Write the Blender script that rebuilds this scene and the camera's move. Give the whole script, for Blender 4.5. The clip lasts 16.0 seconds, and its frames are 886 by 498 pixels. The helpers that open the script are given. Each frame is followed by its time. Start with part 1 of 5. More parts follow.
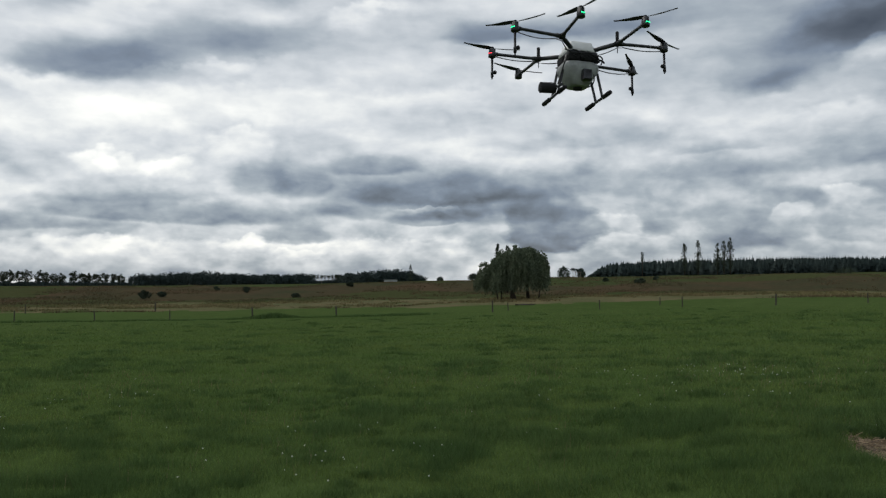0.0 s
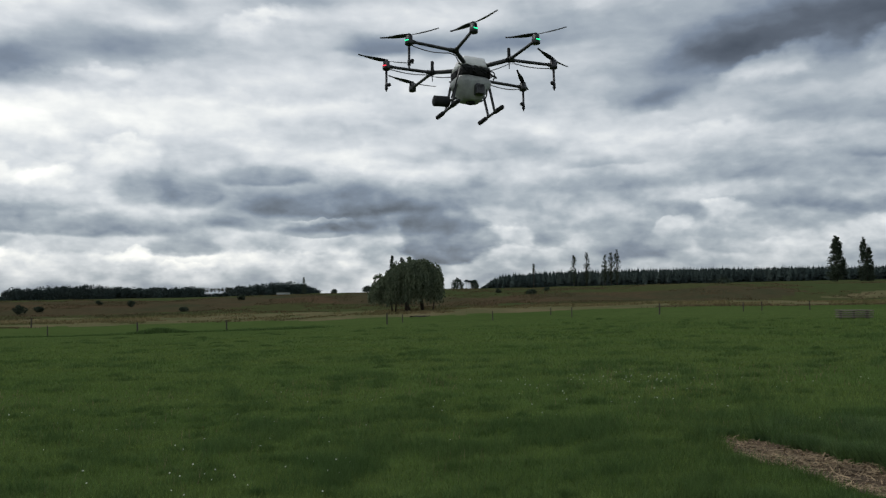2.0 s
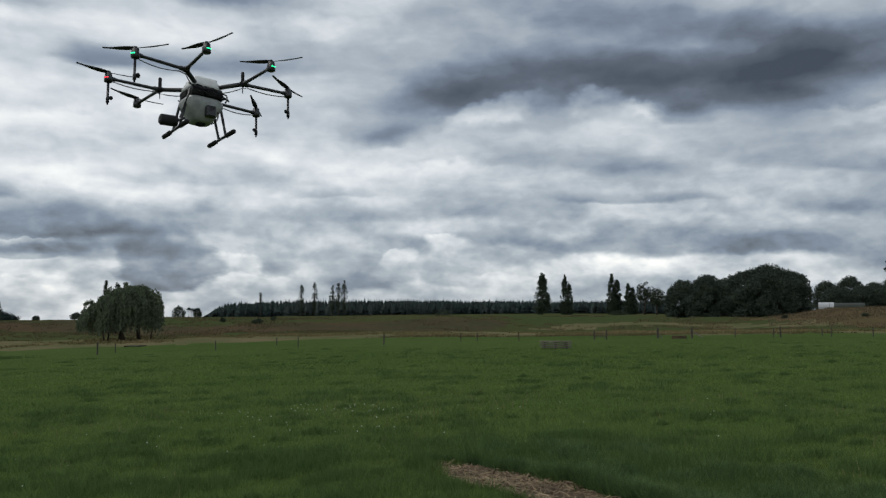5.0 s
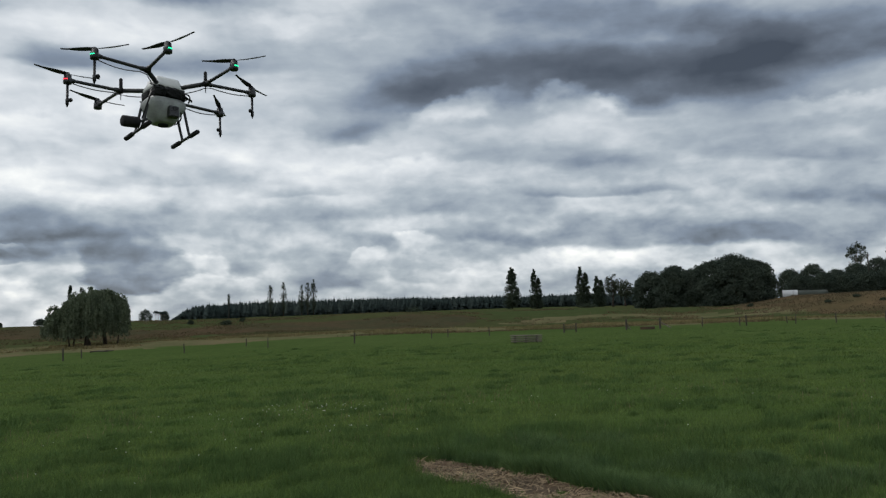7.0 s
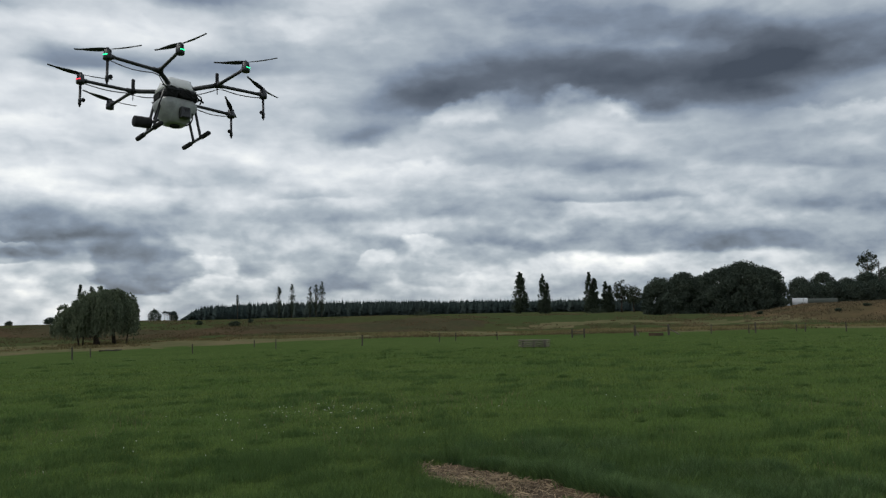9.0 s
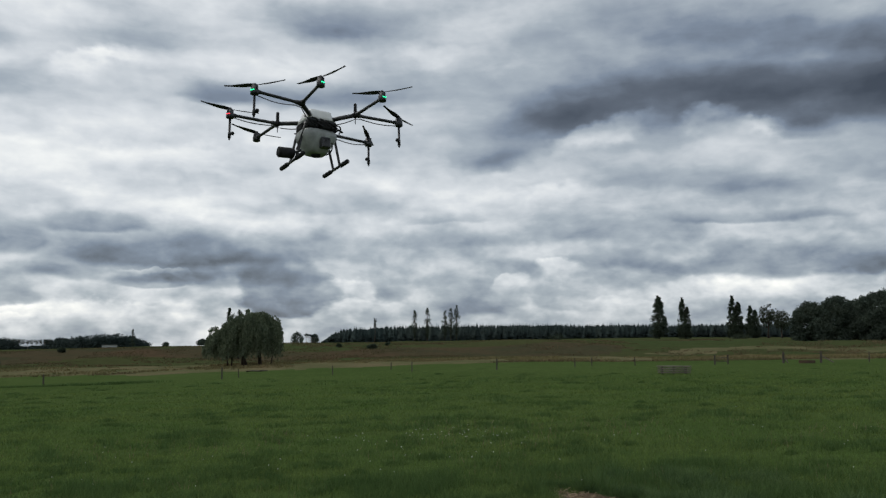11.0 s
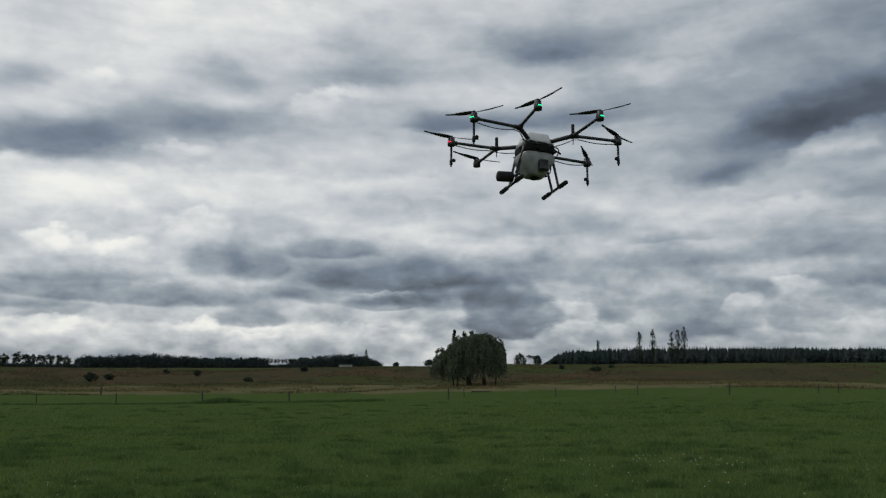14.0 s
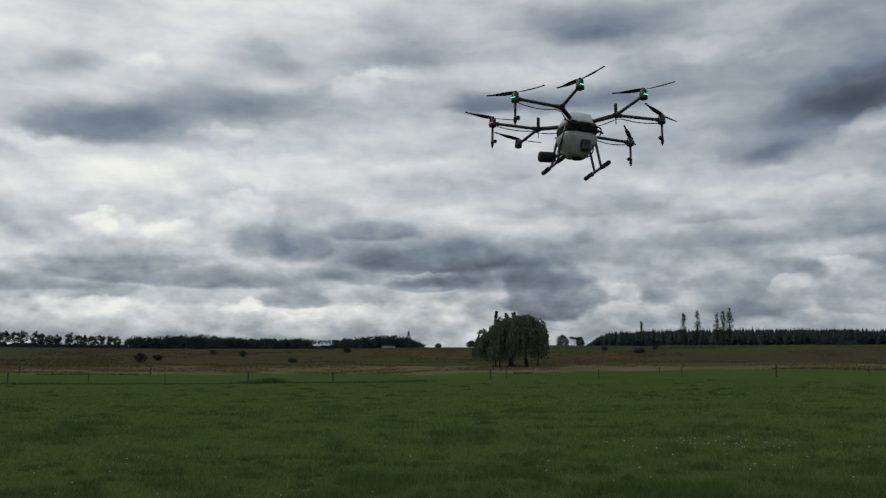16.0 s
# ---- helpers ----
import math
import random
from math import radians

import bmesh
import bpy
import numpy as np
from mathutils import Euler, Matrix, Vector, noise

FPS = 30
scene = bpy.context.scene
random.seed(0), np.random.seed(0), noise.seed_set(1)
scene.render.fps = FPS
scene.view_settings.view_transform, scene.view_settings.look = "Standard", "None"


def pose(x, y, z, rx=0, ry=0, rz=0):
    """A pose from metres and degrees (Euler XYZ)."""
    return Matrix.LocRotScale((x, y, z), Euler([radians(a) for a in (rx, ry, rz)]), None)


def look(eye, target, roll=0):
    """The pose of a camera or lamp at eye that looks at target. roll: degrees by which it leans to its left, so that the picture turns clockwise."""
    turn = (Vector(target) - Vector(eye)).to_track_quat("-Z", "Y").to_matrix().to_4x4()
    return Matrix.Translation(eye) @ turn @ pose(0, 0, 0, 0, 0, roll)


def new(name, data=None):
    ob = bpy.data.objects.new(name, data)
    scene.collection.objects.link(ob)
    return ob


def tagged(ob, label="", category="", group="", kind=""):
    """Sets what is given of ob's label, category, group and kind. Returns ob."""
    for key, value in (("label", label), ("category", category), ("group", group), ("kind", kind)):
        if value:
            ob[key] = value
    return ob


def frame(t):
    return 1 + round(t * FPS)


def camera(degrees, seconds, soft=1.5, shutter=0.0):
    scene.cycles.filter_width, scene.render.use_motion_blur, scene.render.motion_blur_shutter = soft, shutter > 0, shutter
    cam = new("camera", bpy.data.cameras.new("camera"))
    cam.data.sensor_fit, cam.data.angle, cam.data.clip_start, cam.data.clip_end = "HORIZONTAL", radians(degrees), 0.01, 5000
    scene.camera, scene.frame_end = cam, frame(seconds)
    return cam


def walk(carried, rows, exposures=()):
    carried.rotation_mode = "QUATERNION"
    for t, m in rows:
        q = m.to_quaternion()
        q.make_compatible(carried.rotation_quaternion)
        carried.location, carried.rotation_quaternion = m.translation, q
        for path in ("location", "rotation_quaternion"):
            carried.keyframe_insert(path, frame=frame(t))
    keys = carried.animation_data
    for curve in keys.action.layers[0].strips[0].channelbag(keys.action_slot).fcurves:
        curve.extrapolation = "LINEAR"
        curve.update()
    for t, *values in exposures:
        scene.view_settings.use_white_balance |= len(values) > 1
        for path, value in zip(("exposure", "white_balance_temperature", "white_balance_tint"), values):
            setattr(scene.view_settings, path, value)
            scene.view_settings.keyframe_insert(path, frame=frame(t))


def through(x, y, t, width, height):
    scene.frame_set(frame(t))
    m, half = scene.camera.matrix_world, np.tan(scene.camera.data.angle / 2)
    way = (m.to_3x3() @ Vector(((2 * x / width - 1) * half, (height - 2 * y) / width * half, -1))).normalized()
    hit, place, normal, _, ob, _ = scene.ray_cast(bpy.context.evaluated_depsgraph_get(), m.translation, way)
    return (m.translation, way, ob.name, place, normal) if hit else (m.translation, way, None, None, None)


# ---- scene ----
cam = camera(55.41, 16.0, soft=1.3)

# seconds, turn to the left, tilt up, lean; the eye stands at one spot
TURNS = """
0.0 -0.00 2.33 -0.00
0.5 -1.97 2.37 -0.19
1.0 -3.65 2.61 0.09
1.5 -5.19 2.92 0.41
2.0 -7.15 3.12 0.41
2.5 -9.41 3.17 0.43
3.0 -12.56 3.47 0.44
3.5 -15.88 4.05 0.22
4.0 -19.80 4.62 -0.11
4.5 -23.85 4.83 -0.11
4.7 -24.99 5.04 -0.47
6.8 -27.29 4.95 1.29
7.0 -27.49 4.85 1.28
7.5 -27.90 5.00 1.14
8.0 -27.96 5.21 0.87
8.2 -27.85 5.19 0.80
10.3 -22.33 5.75 0.24
10.5 -21.11 6.01 0.20
11.0 -17.89 6.76 0.01
11.5 -14.19 7.81 -0.17
12.0 -10.41 8.44 -0.35
12.5 -6.79 8.18 -0.53
13.0 -4.54 8.22 -0.68
13.5 -3.73 8.22 -0.82
14.0 -2.97 8.13 -0.68
14.5 -2.39 7.76 -0.47
15.0 -1.94 7.78 -0.54
15.5 -1.19 7.38 -0.60
16.0 -0.13 6.84 -0.77
"""
EYE = (0.0, 0.0, 1.7)
rows = []
for line in TURNS.strip().split("\n"):
    t, yaw, pitch, roll = [float(v) for v in line.split()]
    rows.append((t, pose(*EYE, 90 + pitch, roll, yaw)))
walk(cam, rows, [(0, 0.15), (3.0, 0.17), (4.5, 0.22), (8.0, 0.27), (10.5, 0.25), (11.0, 0.18), (11.5, -0.02), (12.0, -0.22), (12.5, -0.12), (14.5, -0.15), (16.0, -0.15)])

# ---- sky and sun ----
# clouds: bearing and height in degrees, half width, half height, slant, lightness added, edge hardness
HIGH_LEFT = [
    (-21.8, 14.0, 5.9, 1.5, 2, -0.22, 0.35),
    (-16.8, 16.4, 4.7, 2.3, 6, -0.14, 0.1),
    (-12.6, 19.3, 4.2, 2.0, 5, -0.13, 0.1),
    (-24.5, 17.4, 2.3, 1.3, 8, -0.12, 0.1),
    (-11.2, 16.1, 4.5, 1.3, 4, -0.1, 0.1),
    (-2.3, 20.2, 5.6, 2.0, 2, -0.1, 0.1),
    (3.3, 16.7, 3.5, 0.9, 3, -0.14, 0.2),
    (8.3, 22.0, 6.5, 1.6, -2, -0.13, 0.1),
    (-28.1, 19.0, 3.4, 2.6, 10, 0.12, 0.1),
    (-5.0, 17.6, 2.9, 1.0, 17, 0.13, 0.1),
    (-20.2, 17.8, 1.4, 0.8, 7, 0.08, 0.1),
    (-26.4, 12.0, 4.1, 0.8, 2, 0.1, 0.2),
    (-15.5, 13.4, 5.8, 0.8, 9, 0.08, 0.2),
]
STORM = [
    (37.0, 17.2, 18.0, 3.4, -2, -0.10, 0.3),
    (43.4, 15.7, 7.7, 2.1, -2, -0.19, 0.3),
    (32.6, 16.5, 9.1, 2.3, 3, -0.16, 0.25),
    (23.7, 14.6, 5.5, 2.1, 17, -0.19, 0.25),
    (21.8, 12.5, 2.1, 0.8, 10, -0.12, 0.3),
    (9.3, 17.0, 9.4, 1.1, 3, -0.14, 0.15),
    (40.8, 19.7, 12.3, 1.7, -7, -0.13, 0.1),
    (12.3, 21.6, 6.5, 1.6, 3, -0.13, 0.1),
    (47.4, 17.2, 5.1, 2.8, -8, -0.11, 0.2),
    (53.0, 16.8, 7.0, 2.0, -3, -0.16, 0.35),
    (42.0, 13.9, 2.4, 0.8, -5, -0.1, 0.4),
    (17.0, 19.2, 3.5, 1.1, 1, 0.06, 0.1),
    (35.6, 14.7, 2.2, 0.9, 6, 0.16, 0.1),
    (28.8, 14.0, 4.6, 1.0, 12, 0.14, 0.2),
    (39.2, 14.0, 1.8, 0.6, -4, 0.14, 0.2),
    (53.5, 12.4, 4.8, 1.0, -2, 0.13, 0.2),
]
MIDDLE = [
    (-21.7, 10.2, 11.4, 2.1, 5, 0.1, 0.2),
    (-7.2, 11.1, 10, 2.3, 2, 0.06, 0.2),
    (3.9, 11.9, 11.4, 1.6, 3, 0.05, 0.2),
    (7.3, 9.5, 7.3, 0.6, 2, -0.05, 0.2),
    (38.3, 8.5, 5.3, 0.5, -1, -0.12, 0.4),
    (36.2, 11, 6.2, 1, -3, -0.08, 0.2),
    (50.8, 10.2, 5.3, 0.8, -5, -0.11, 0.2),
    (53.2, 7.4, 5.4, 1, -5, -0.1, 0.2),
    (20.2, 7.6, 8.1, 0.8, 0, -0.07, 0.2),
    (39.6, 5.7, 12.0, 1.2, -2, -0.11, 0.62),
    (30.2, 7.7, 5.7, 0.9, -1, -0.07, 0.2),
    (25.6, 10.1, 6.2, 0.8, -1, 0.05, 0.2),
]
BANK = [
    (-22.8, 7.6, 1.6, 0.8, 2, 0.1, 0.5),
    (-20.6, 7.4, 2.0, 0.8, 2, 0.09, 0.5),
    (-17.8, 7.4, 1.7, 0.7, 2, 0.1, 0.5),
    (-20.2, 6.0, 5.6, 0.9, 2, -0.07, 0.5),
    (-19.0, 4.9, 7.2, 0.9, -2, -0.16, 0.6),
    (-26.0, 4.0, 4.2, 0.7, 2, -0.12, 0.5),
    (-13.2, 8.8, 2.1, 1.2, 3, 0.09, 0.6),
    (-12.3, 7.2, 2.2, 1.5, 2, -0.11, 0.5),
    (-9.6, 7.0, 2.2, 1.5, 2, -0.14, 0.5),
    (-10.4, 3.2, 2.6, 0.6, -2, -0.18, 0.55),
    (-4.8, 8.0, 3.2, 0.8, 2, -0.15, 0.5),
    (-1.0, 6.6, 6.8, 1.4, 1, -0.16, 0.5),
    (-3.2, 5.4, 6.4, 1.2, 1, -0.13, 0.55),
    (5.0, 6.9, 5.6, 1.3, 1, -0.13, 0.5),
]
SHELF = [
    (7.5, 4.0, 2.7, 1.9, 0, -0.2, 0.82),
    (4.0, 5.3, 5.6, 1.3, 0, -0.13, 0.5),
    (-0.9, 4.4, 2.3, 0.45, 1, -0.13, 0.6),
    (-0.6, 4.9, 2.2, 0.25, 1, 0.1, 0.5),
    (11.4, 3.5, 1.6, 1.1, 0, 0.12, 0.5),
    (17.5, 5.2, 4.6, 0.9, 0, -0.07, 0.4),
    (18.6, 8.9, 3.2, 0.4, 1, -0.08, 0.4),
    (14.2, 4.1, 1.4, 0.8, 0, -0.1, 0.5),
    (20.4, 3.6, 2.8, 1.4, 0, -0.12, 0.6),
    (22.4, 4.2, 1.1, 0.8, 0, 0.1, 0.6),
    (26.0, 5.0, 1.8, 0.9, 0, 0.11, 0.6),
]
LOW = [
    (-24.0, 2.2, 6.0, 0.7, 1, 0.09, 0.4),
    (-14.0, 2.1, 6.0, 0.8, 1, 0.09, 0.4),
    (-3.1, 2.2, 6.9, 0.8, 1, 0.09, 0.4),
    (-21.5, 2.5, 1.2, 0.5, 0, 0.07, 0.6),
    (-13.4, 2.5, 1.3, 0.5, 0, 0.07, 0.6),
    (-9.6, 1.7, 1.5, 0.5, 0, 0.07, 0.6),
    (12.4, 2.4, 2.9, 0.7, 0, 0.08, 0.5),
    (36.7, 3.6, 7.5, 0.9, -1, 0.1, 0.1),
    (46.2, 3.9, 6.0, 0.6, -2, 0.08, 0.1),
    (26.4, 3.2, 2.6, 0.7, -1, -0.06, 0.5),
    (30.1, 2.8, 2.6, 0.8, -1, 0.06, 0.5),
    (-24.4, 0.7, 5.1, 0.3, 1, -0.06, 0.4),
]
CLOUDS = HIGH_LEFT + STORM + MIDDLE + BANK + SHELF + LOW

# thickness of the layer: lightness added every 5 degrees of bearing from -30 to 60, at these heights
HEIGHTS = [1, 4, 7.5, 11, 15, 19, 24]
COVER = [
    [-0.01, -0.03, -0.04, -0.06, -0.05, -0.04, -0.04, -0.03, -0.03, -0.04, -0.08, -0.09, -0.07, -0.07, -0.08, -0.08, -0.09, -0.09, -0.10],
    [0.02, 0.01, -0.01, -0.02, -0.03, -0.02, -0.02, -0.03, -0.05, -0.03, -0.06, -0.10, -0.07, -0.06, -0.06, -0.08, -0.09, -0.11, -0.11],
    [0.04, 0.06, 0.05, 0.06, 0.02, 0.01, 0.03, -0.02, -0.07, -0.02, 0.00, -0.07, -0.06, -0.05, -0.05, -0.08, -0.09, -0.12, -0.12],
    [0.03, 0.05, 0.07, 0.07, 0.02, 0.00, 0.02, 0.01, 0.03, 0.03, -0.02, -0.03, -0.06, -0.08, -0.11, -0.07, -0.11, -0.15, -0.14],
    [0.01, 0.03, 0.06, 0.04, -0.01, -0.01, 0.00, 0.00, -0.01, -0.05, -0.07, -0.07, -0.09, -0.08, -0.08, -0.12, -0.16, -0.14, -0.10],
    [0.03, 0.07, 0.11, 0.14, 0.09, 0.02, 0.02, 0.03, 0.02, -0.05, -0.06, -0.06, -0.09, -0.10, -0.08, -0.06, -0.09, -0.10, -0.10],
    [0.05, 0.08, 0.11, 0.15, 0.15, 0.10, 0.07, 0.07, 0.05, -0.00, -0.02, -0.04, -0.07, -0.08, -0.08, -0.07, -0.08, -0.09, -0.09],
]


class Nodes:
    """A short way to write node trees."""

    def __init__(self, tree):
        self.tree = tree

    def add(self, kind, ins=(), **props):
        n = self.tree.nodes.new(kind)
        for k, v in props.items():
            setattr(n, k, v)
        for key, v in (ins.items() if isinstance(ins, dict) else enumerate(ins)):
            if isinstance(v, bpy.types.NodeSocket):
                self.tree.links.new(v, n.inputs[key])
            elif v is not None:
                n.inputs[key].default_value = v
        return n

    def math(self, op, *ins):
        return self.add("ShaderNodeMath", ins, operation=op).outputs[0]

    def vec(self, op, *ins):
        return self.add("ShaderNodeVectorMath", ins, operation=op).outputs[0]

    def noise(self, vector, scale, detail=4.0, rough=0.55, colour=False):
        n = self.add("ShaderNodeTexNoise", {"Vector": vector, "Scale": scale, "Detail": detail, "Roughness": rough})
        return n.outputs["Color" if colour else "Fac"]

    def ramp(self, fac, stops):
        n = self.add("ShaderNodeValToRGB", [fac])
        el = n.color_ramp.elements
        while len(el) < len(stops):
            el.new(0.5)
        for e, (p, c) in zip(el, stops):
            e.position, e.color = p, (*c, 1)
        return n.outputs[0]

    def mix(self, fac, a, b):
        n = self.add("ShaderNodeMix", data_type="RGBA")
        for i, v in ((0, fac), (6, a), (7, b)):
            if isinstance(v, bpy.types.NodeSocket):
                self.tree.links.new(v, n.inputs[i])
            else:
                n.inputs[i].default_value = v if i == 0 else (*v, 1)
        return n.outputs[2]


SUN_HEIGHT, SUN_BEARING = 58.0, -25.0
world = bpy.data.worlds.new("sky")
scene.world = world
world.use_nodes = True
world.node_tree.nodes.clear()
w = Nodes(world.node_tree)
way = w.add("ShaderNodeTexCoord").outputs["Generated"]
xyz = w.add("ShaderNodeSeparateXYZ", [way]).outputs
bearing = w.math("MULTIPLY", w.math("ARCTAN2", xyz[0], xyz[1]), 57.2958)
height = w.math("MULTIPLY", w.math("ARCSINE", xyz[2]), 57.2958)
place = w.add("ShaderNodeCombineXYZ", [bearing, height, 0.0]).outputs[0]
flat = w.vec("MULTIPLY", way, (1.0, 1.0, 1.7))
big = w.vec("SUBTRACT", w.noise(flat, 5.0, 3.0, 0.5, True), (0.5, 0.5, 0.5))
small = w.vec("SUBTRACT", w.noise(flat, 19.0, 5.0, 0.5, True), (0.5, 0.5, 0.5))
place = w.vec("ADD", place, w.vec("MULTIPLY", big, (2.6, 1.0, 0.0)))
soft_place = w.vec("ADD", place, w.vec("MULTIPLY", small, (3.0, 1.3, 0.0)))


def billow(vector, scale, detail):
    """Rounded heads of many sizes, one where a head bulges."""
    n = w.add("ShaderNodeTexVoronoi", {"Vector": vector, "Scale": scale, "Detail": detail, "Roughness": 0.52, "Lacunarity": 2.2, "Smoothness": 0.7}, voronoi_dimensions="2D", feature="SMOOTH_F1", normalize=True)
    return w.math("SUBTRACT", 1.0, n.outputs["Distance"])


bulge = w.math("SUBTRACT", billow(w.vec("MULTIPLY", place, (0.95, 1.3, 1.0)), 0.5, 2.5), 0.6)
base_place = w.vec("ADD", place, w.vec("MULTIPLY", small, (3.0, 0.9, 0.0)))
place = w.vec("ADD", place, w.vec("MULTIPLY", small, (3.2, 1.6, 0.0)))
place = w.vec("ADD", place, w.add("ShaderNodeCombineXYZ", [w.math("MULTIPLY", bulge, 1.2), w.math("MULTIPLY", bulge, -1.5), 0.0]).outputs[0])
# broken layer seen from below, flattening towards the horizon, and heaped clouds lit from above
over = w.math("DIVIDE", 1.0, w.math("ADD", w.math("MAXIMUM", xyz[2], 0.0), 0.16))
sheet = w.vec("MULTIPLY", way, w.add("ShaderNodeCombineXYZ", [over, over, over]).outputs[0])
layer = w.noise(sheet, 1.5, 5.0, 0.48)
thin = w.noise(w.vec("ADD", w.vec("MULTIPLY", soft_place, (0.11, 0.5, 0.0)), (3.1, 0.0, 0.0)), 1.0, 5.0, 0.5)
light = w.math("MULTIPLY_ADD", w.math("SUBTRACT", layer, 0.5), 0.26, 0.745)
light = w.math("MULTIPLY_ADD", w.math("SUBTRACT", thin, 0.5), 0.27, light)
heaped = w.add("ShaderNodeMapRange", [height, 3.0, 13.0, 0.56, 0.2]).outputs[0]
heap = w.vec("ADD", flat, w.vec("MULTIPLY", small, (0.035, 0.035, 0.035)))
puff = w.noise(heap, 13.0, 6.0, 0.52)
under = w.noise(w.vec("ADD", heap, (0.0, 0.0, 0.035)), 13.0, 3.0, 0.48)
light = w.math("MULTIPLY_ADD", w.math("SUBTRACT", puff, under), heaped, light)
curl = w.vec("ADD", flat, w.vec("MULTIPLY", big, (0.04, 0.04, 0.04)))
fine = w.math("SUBTRACT", w.noise(curl, 42.0, 4.0, 0.55), w.noise(w.vec("ADD", curl, (0.004, 0.0, 0.013)), 42.0, 2.0, 0.5))
light = w.math("MULTIPLY_ADD", fine, w.add("ShaderNodeMapRange", [height, 3.0, 12.0, 0.14, 0.04]).outputs[0], light)
for b, h, rb, rh, slant, add, hard in CLOUDS:
    # dark clouds have flat sharp bases, bright heads have sharp tops
    h += 0.3 * rh * (-1 if add < 0 else 1)
    c, n, rx, ry = math.cos(radians(slant)), math.sin(radians(slant)), rb * 1.3, rh * 1.6
    spread = base_place if add < 0 else place
    across = w.add("ShaderNodeVectorMath", [spread, (c / rx, n / rx, 0.0)], operation="DOT_PRODUCT").outputs["Value"]
    across = w.math("SUBTRACT", across, (b * c + h * n) / rx)
    up = w.add("ShaderNodeVectorMath", [spread, (-n / ry, c / ry, 0.0)], operation="DOT_PRODUCT").outputs["Value"]
    up = w.math("SUBTRACT", up, (h * c - b * n) / ry)
    # dark bases thin out upwards, bright heads downwards
    ends = (-1.2, 0.15) if add > 0 else (1.3, 0.45) if h > 12 else (1.1, -0.1)
    full = w.add("ShaderNodeMapRange", {"Value": up, "From Min": ends[0], "From Max": ends[1], "To Min": 0.0, "To Max": add * 1.2}).outputs[0]
    up = w.math("MAXIMUM", up, w.math("MULTIPLY", up, -2.0)) if add < 0 else w.math("MAXIMUM", w.math("MULTIPLY", up, 2.0), w.math("MULTIPLY", up, -1.0))
    far = w.math("SQRT", w.math("MULTIPLY_ADD", across, across, w.math("MULTIPLY", up, up)))
    fade = w.add("ShaderNodeMapRange", {"Value": far, "From Min": 1.0, "From Max": hard, "To Min": 0.0, "To Max": 1.0}, interpolation_type="SMOOTHSTEP")
    light = w.math("MULTIPLY_ADD", fade.outputs[0], full, light)
moved = w.add("ShaderNodeSeparateXYZ", [soft_place]).outputs
along = w.add("ShaderNodeMapRange", [moved[0], -30.0, 60.0, 0.0, 1.0]).outputs[0]
level = None
for k, row in enumerate(COVER):
    band = w.add("ShaderNodeValToRGB", [along])
    band.color_ramp.interpolation = "B_SPLINE"
    while len(band.color_ramp.elements) < len(row):
        band.color_ramp.elements.new(0.5)
    for i, (e, v) in enumerate(zip(band.color_ramp.elements, row)):
        e.position, e.color = i / (len(row) - 1), (v + 0.5, v + 0.5, v + 0.5, 1)
    if level is None:
        level = w.math("ADD", band.outputs[0], 0.0)
    else:
        rise = w.add("ShaderNodeMapRange", [moved[1], HEIGHTS[k - 1], HEIGHTS[k], 0.0, 1.0], interpolation_type="SMOOTHSTEP").outputs[0]
        level = w.add("ShaderNodeMix", {0: rise, 2: level, 3: w.math("ADD", band.outputs[0], 0.0)}, data_type="FLOAT").outputs[0]
light = w.math("ADD", light, w.math("SUBTRACT", level, 0.5))
light = w.math("MINIMUM", w.math("MAXIMUM", light, 0.2), 1.0)
cloud = w.ramp(light, [(0.2, (0.04, 0.048, 0.062)), (0.35, (0.09, 0.106, 0.132)), (0.5, (0.182, 0.222, 0.282)), (0.65, (0.35, 0.396, 0.438)), (0.8, (0.62, 0.65, 0.675)), (0.95, (0.92, 0.925, 0.89)), (1.0, (1.0, 0.985, 0.93))])
clear = w.add("ShaderNodeTexSky", sky_type="NISHITA", sun_disc=False, sun_elevation=radians(SUN_HEIGHT), sun_rotation=radians(SUN_BEARING))
clear_light = w.vec("MULTIPLY", clear.outputs[0], (0.1, 0.1, 0.1))
back = w.add("ShaderNodeBackground", {"Color": w.mix(0.06, cloud, clear_light), "Strength": 1.0})
w.add("ShaderNodeOutputWorld", [back.outputs[0]])

sun = new("sun", bpy.data.lights.new("sun", "SUN"))
sun.data.energy, sun.data.angle, sun.data.color = 0.55, radians(25), (1.0, 0.96, 0.9)
toward = Vector((math.sin(radians(SUN_BEARING)) * math.cos(radians(SUN_HEIGHT)), math.cos(radians(SUN_BEARING)) * math.cos(radians(SUN_HEIGHT)), math.sin(radians(SUN_HEIGHT))))
sun.matrix_world = look(toward * 100, (0, 0, 0))


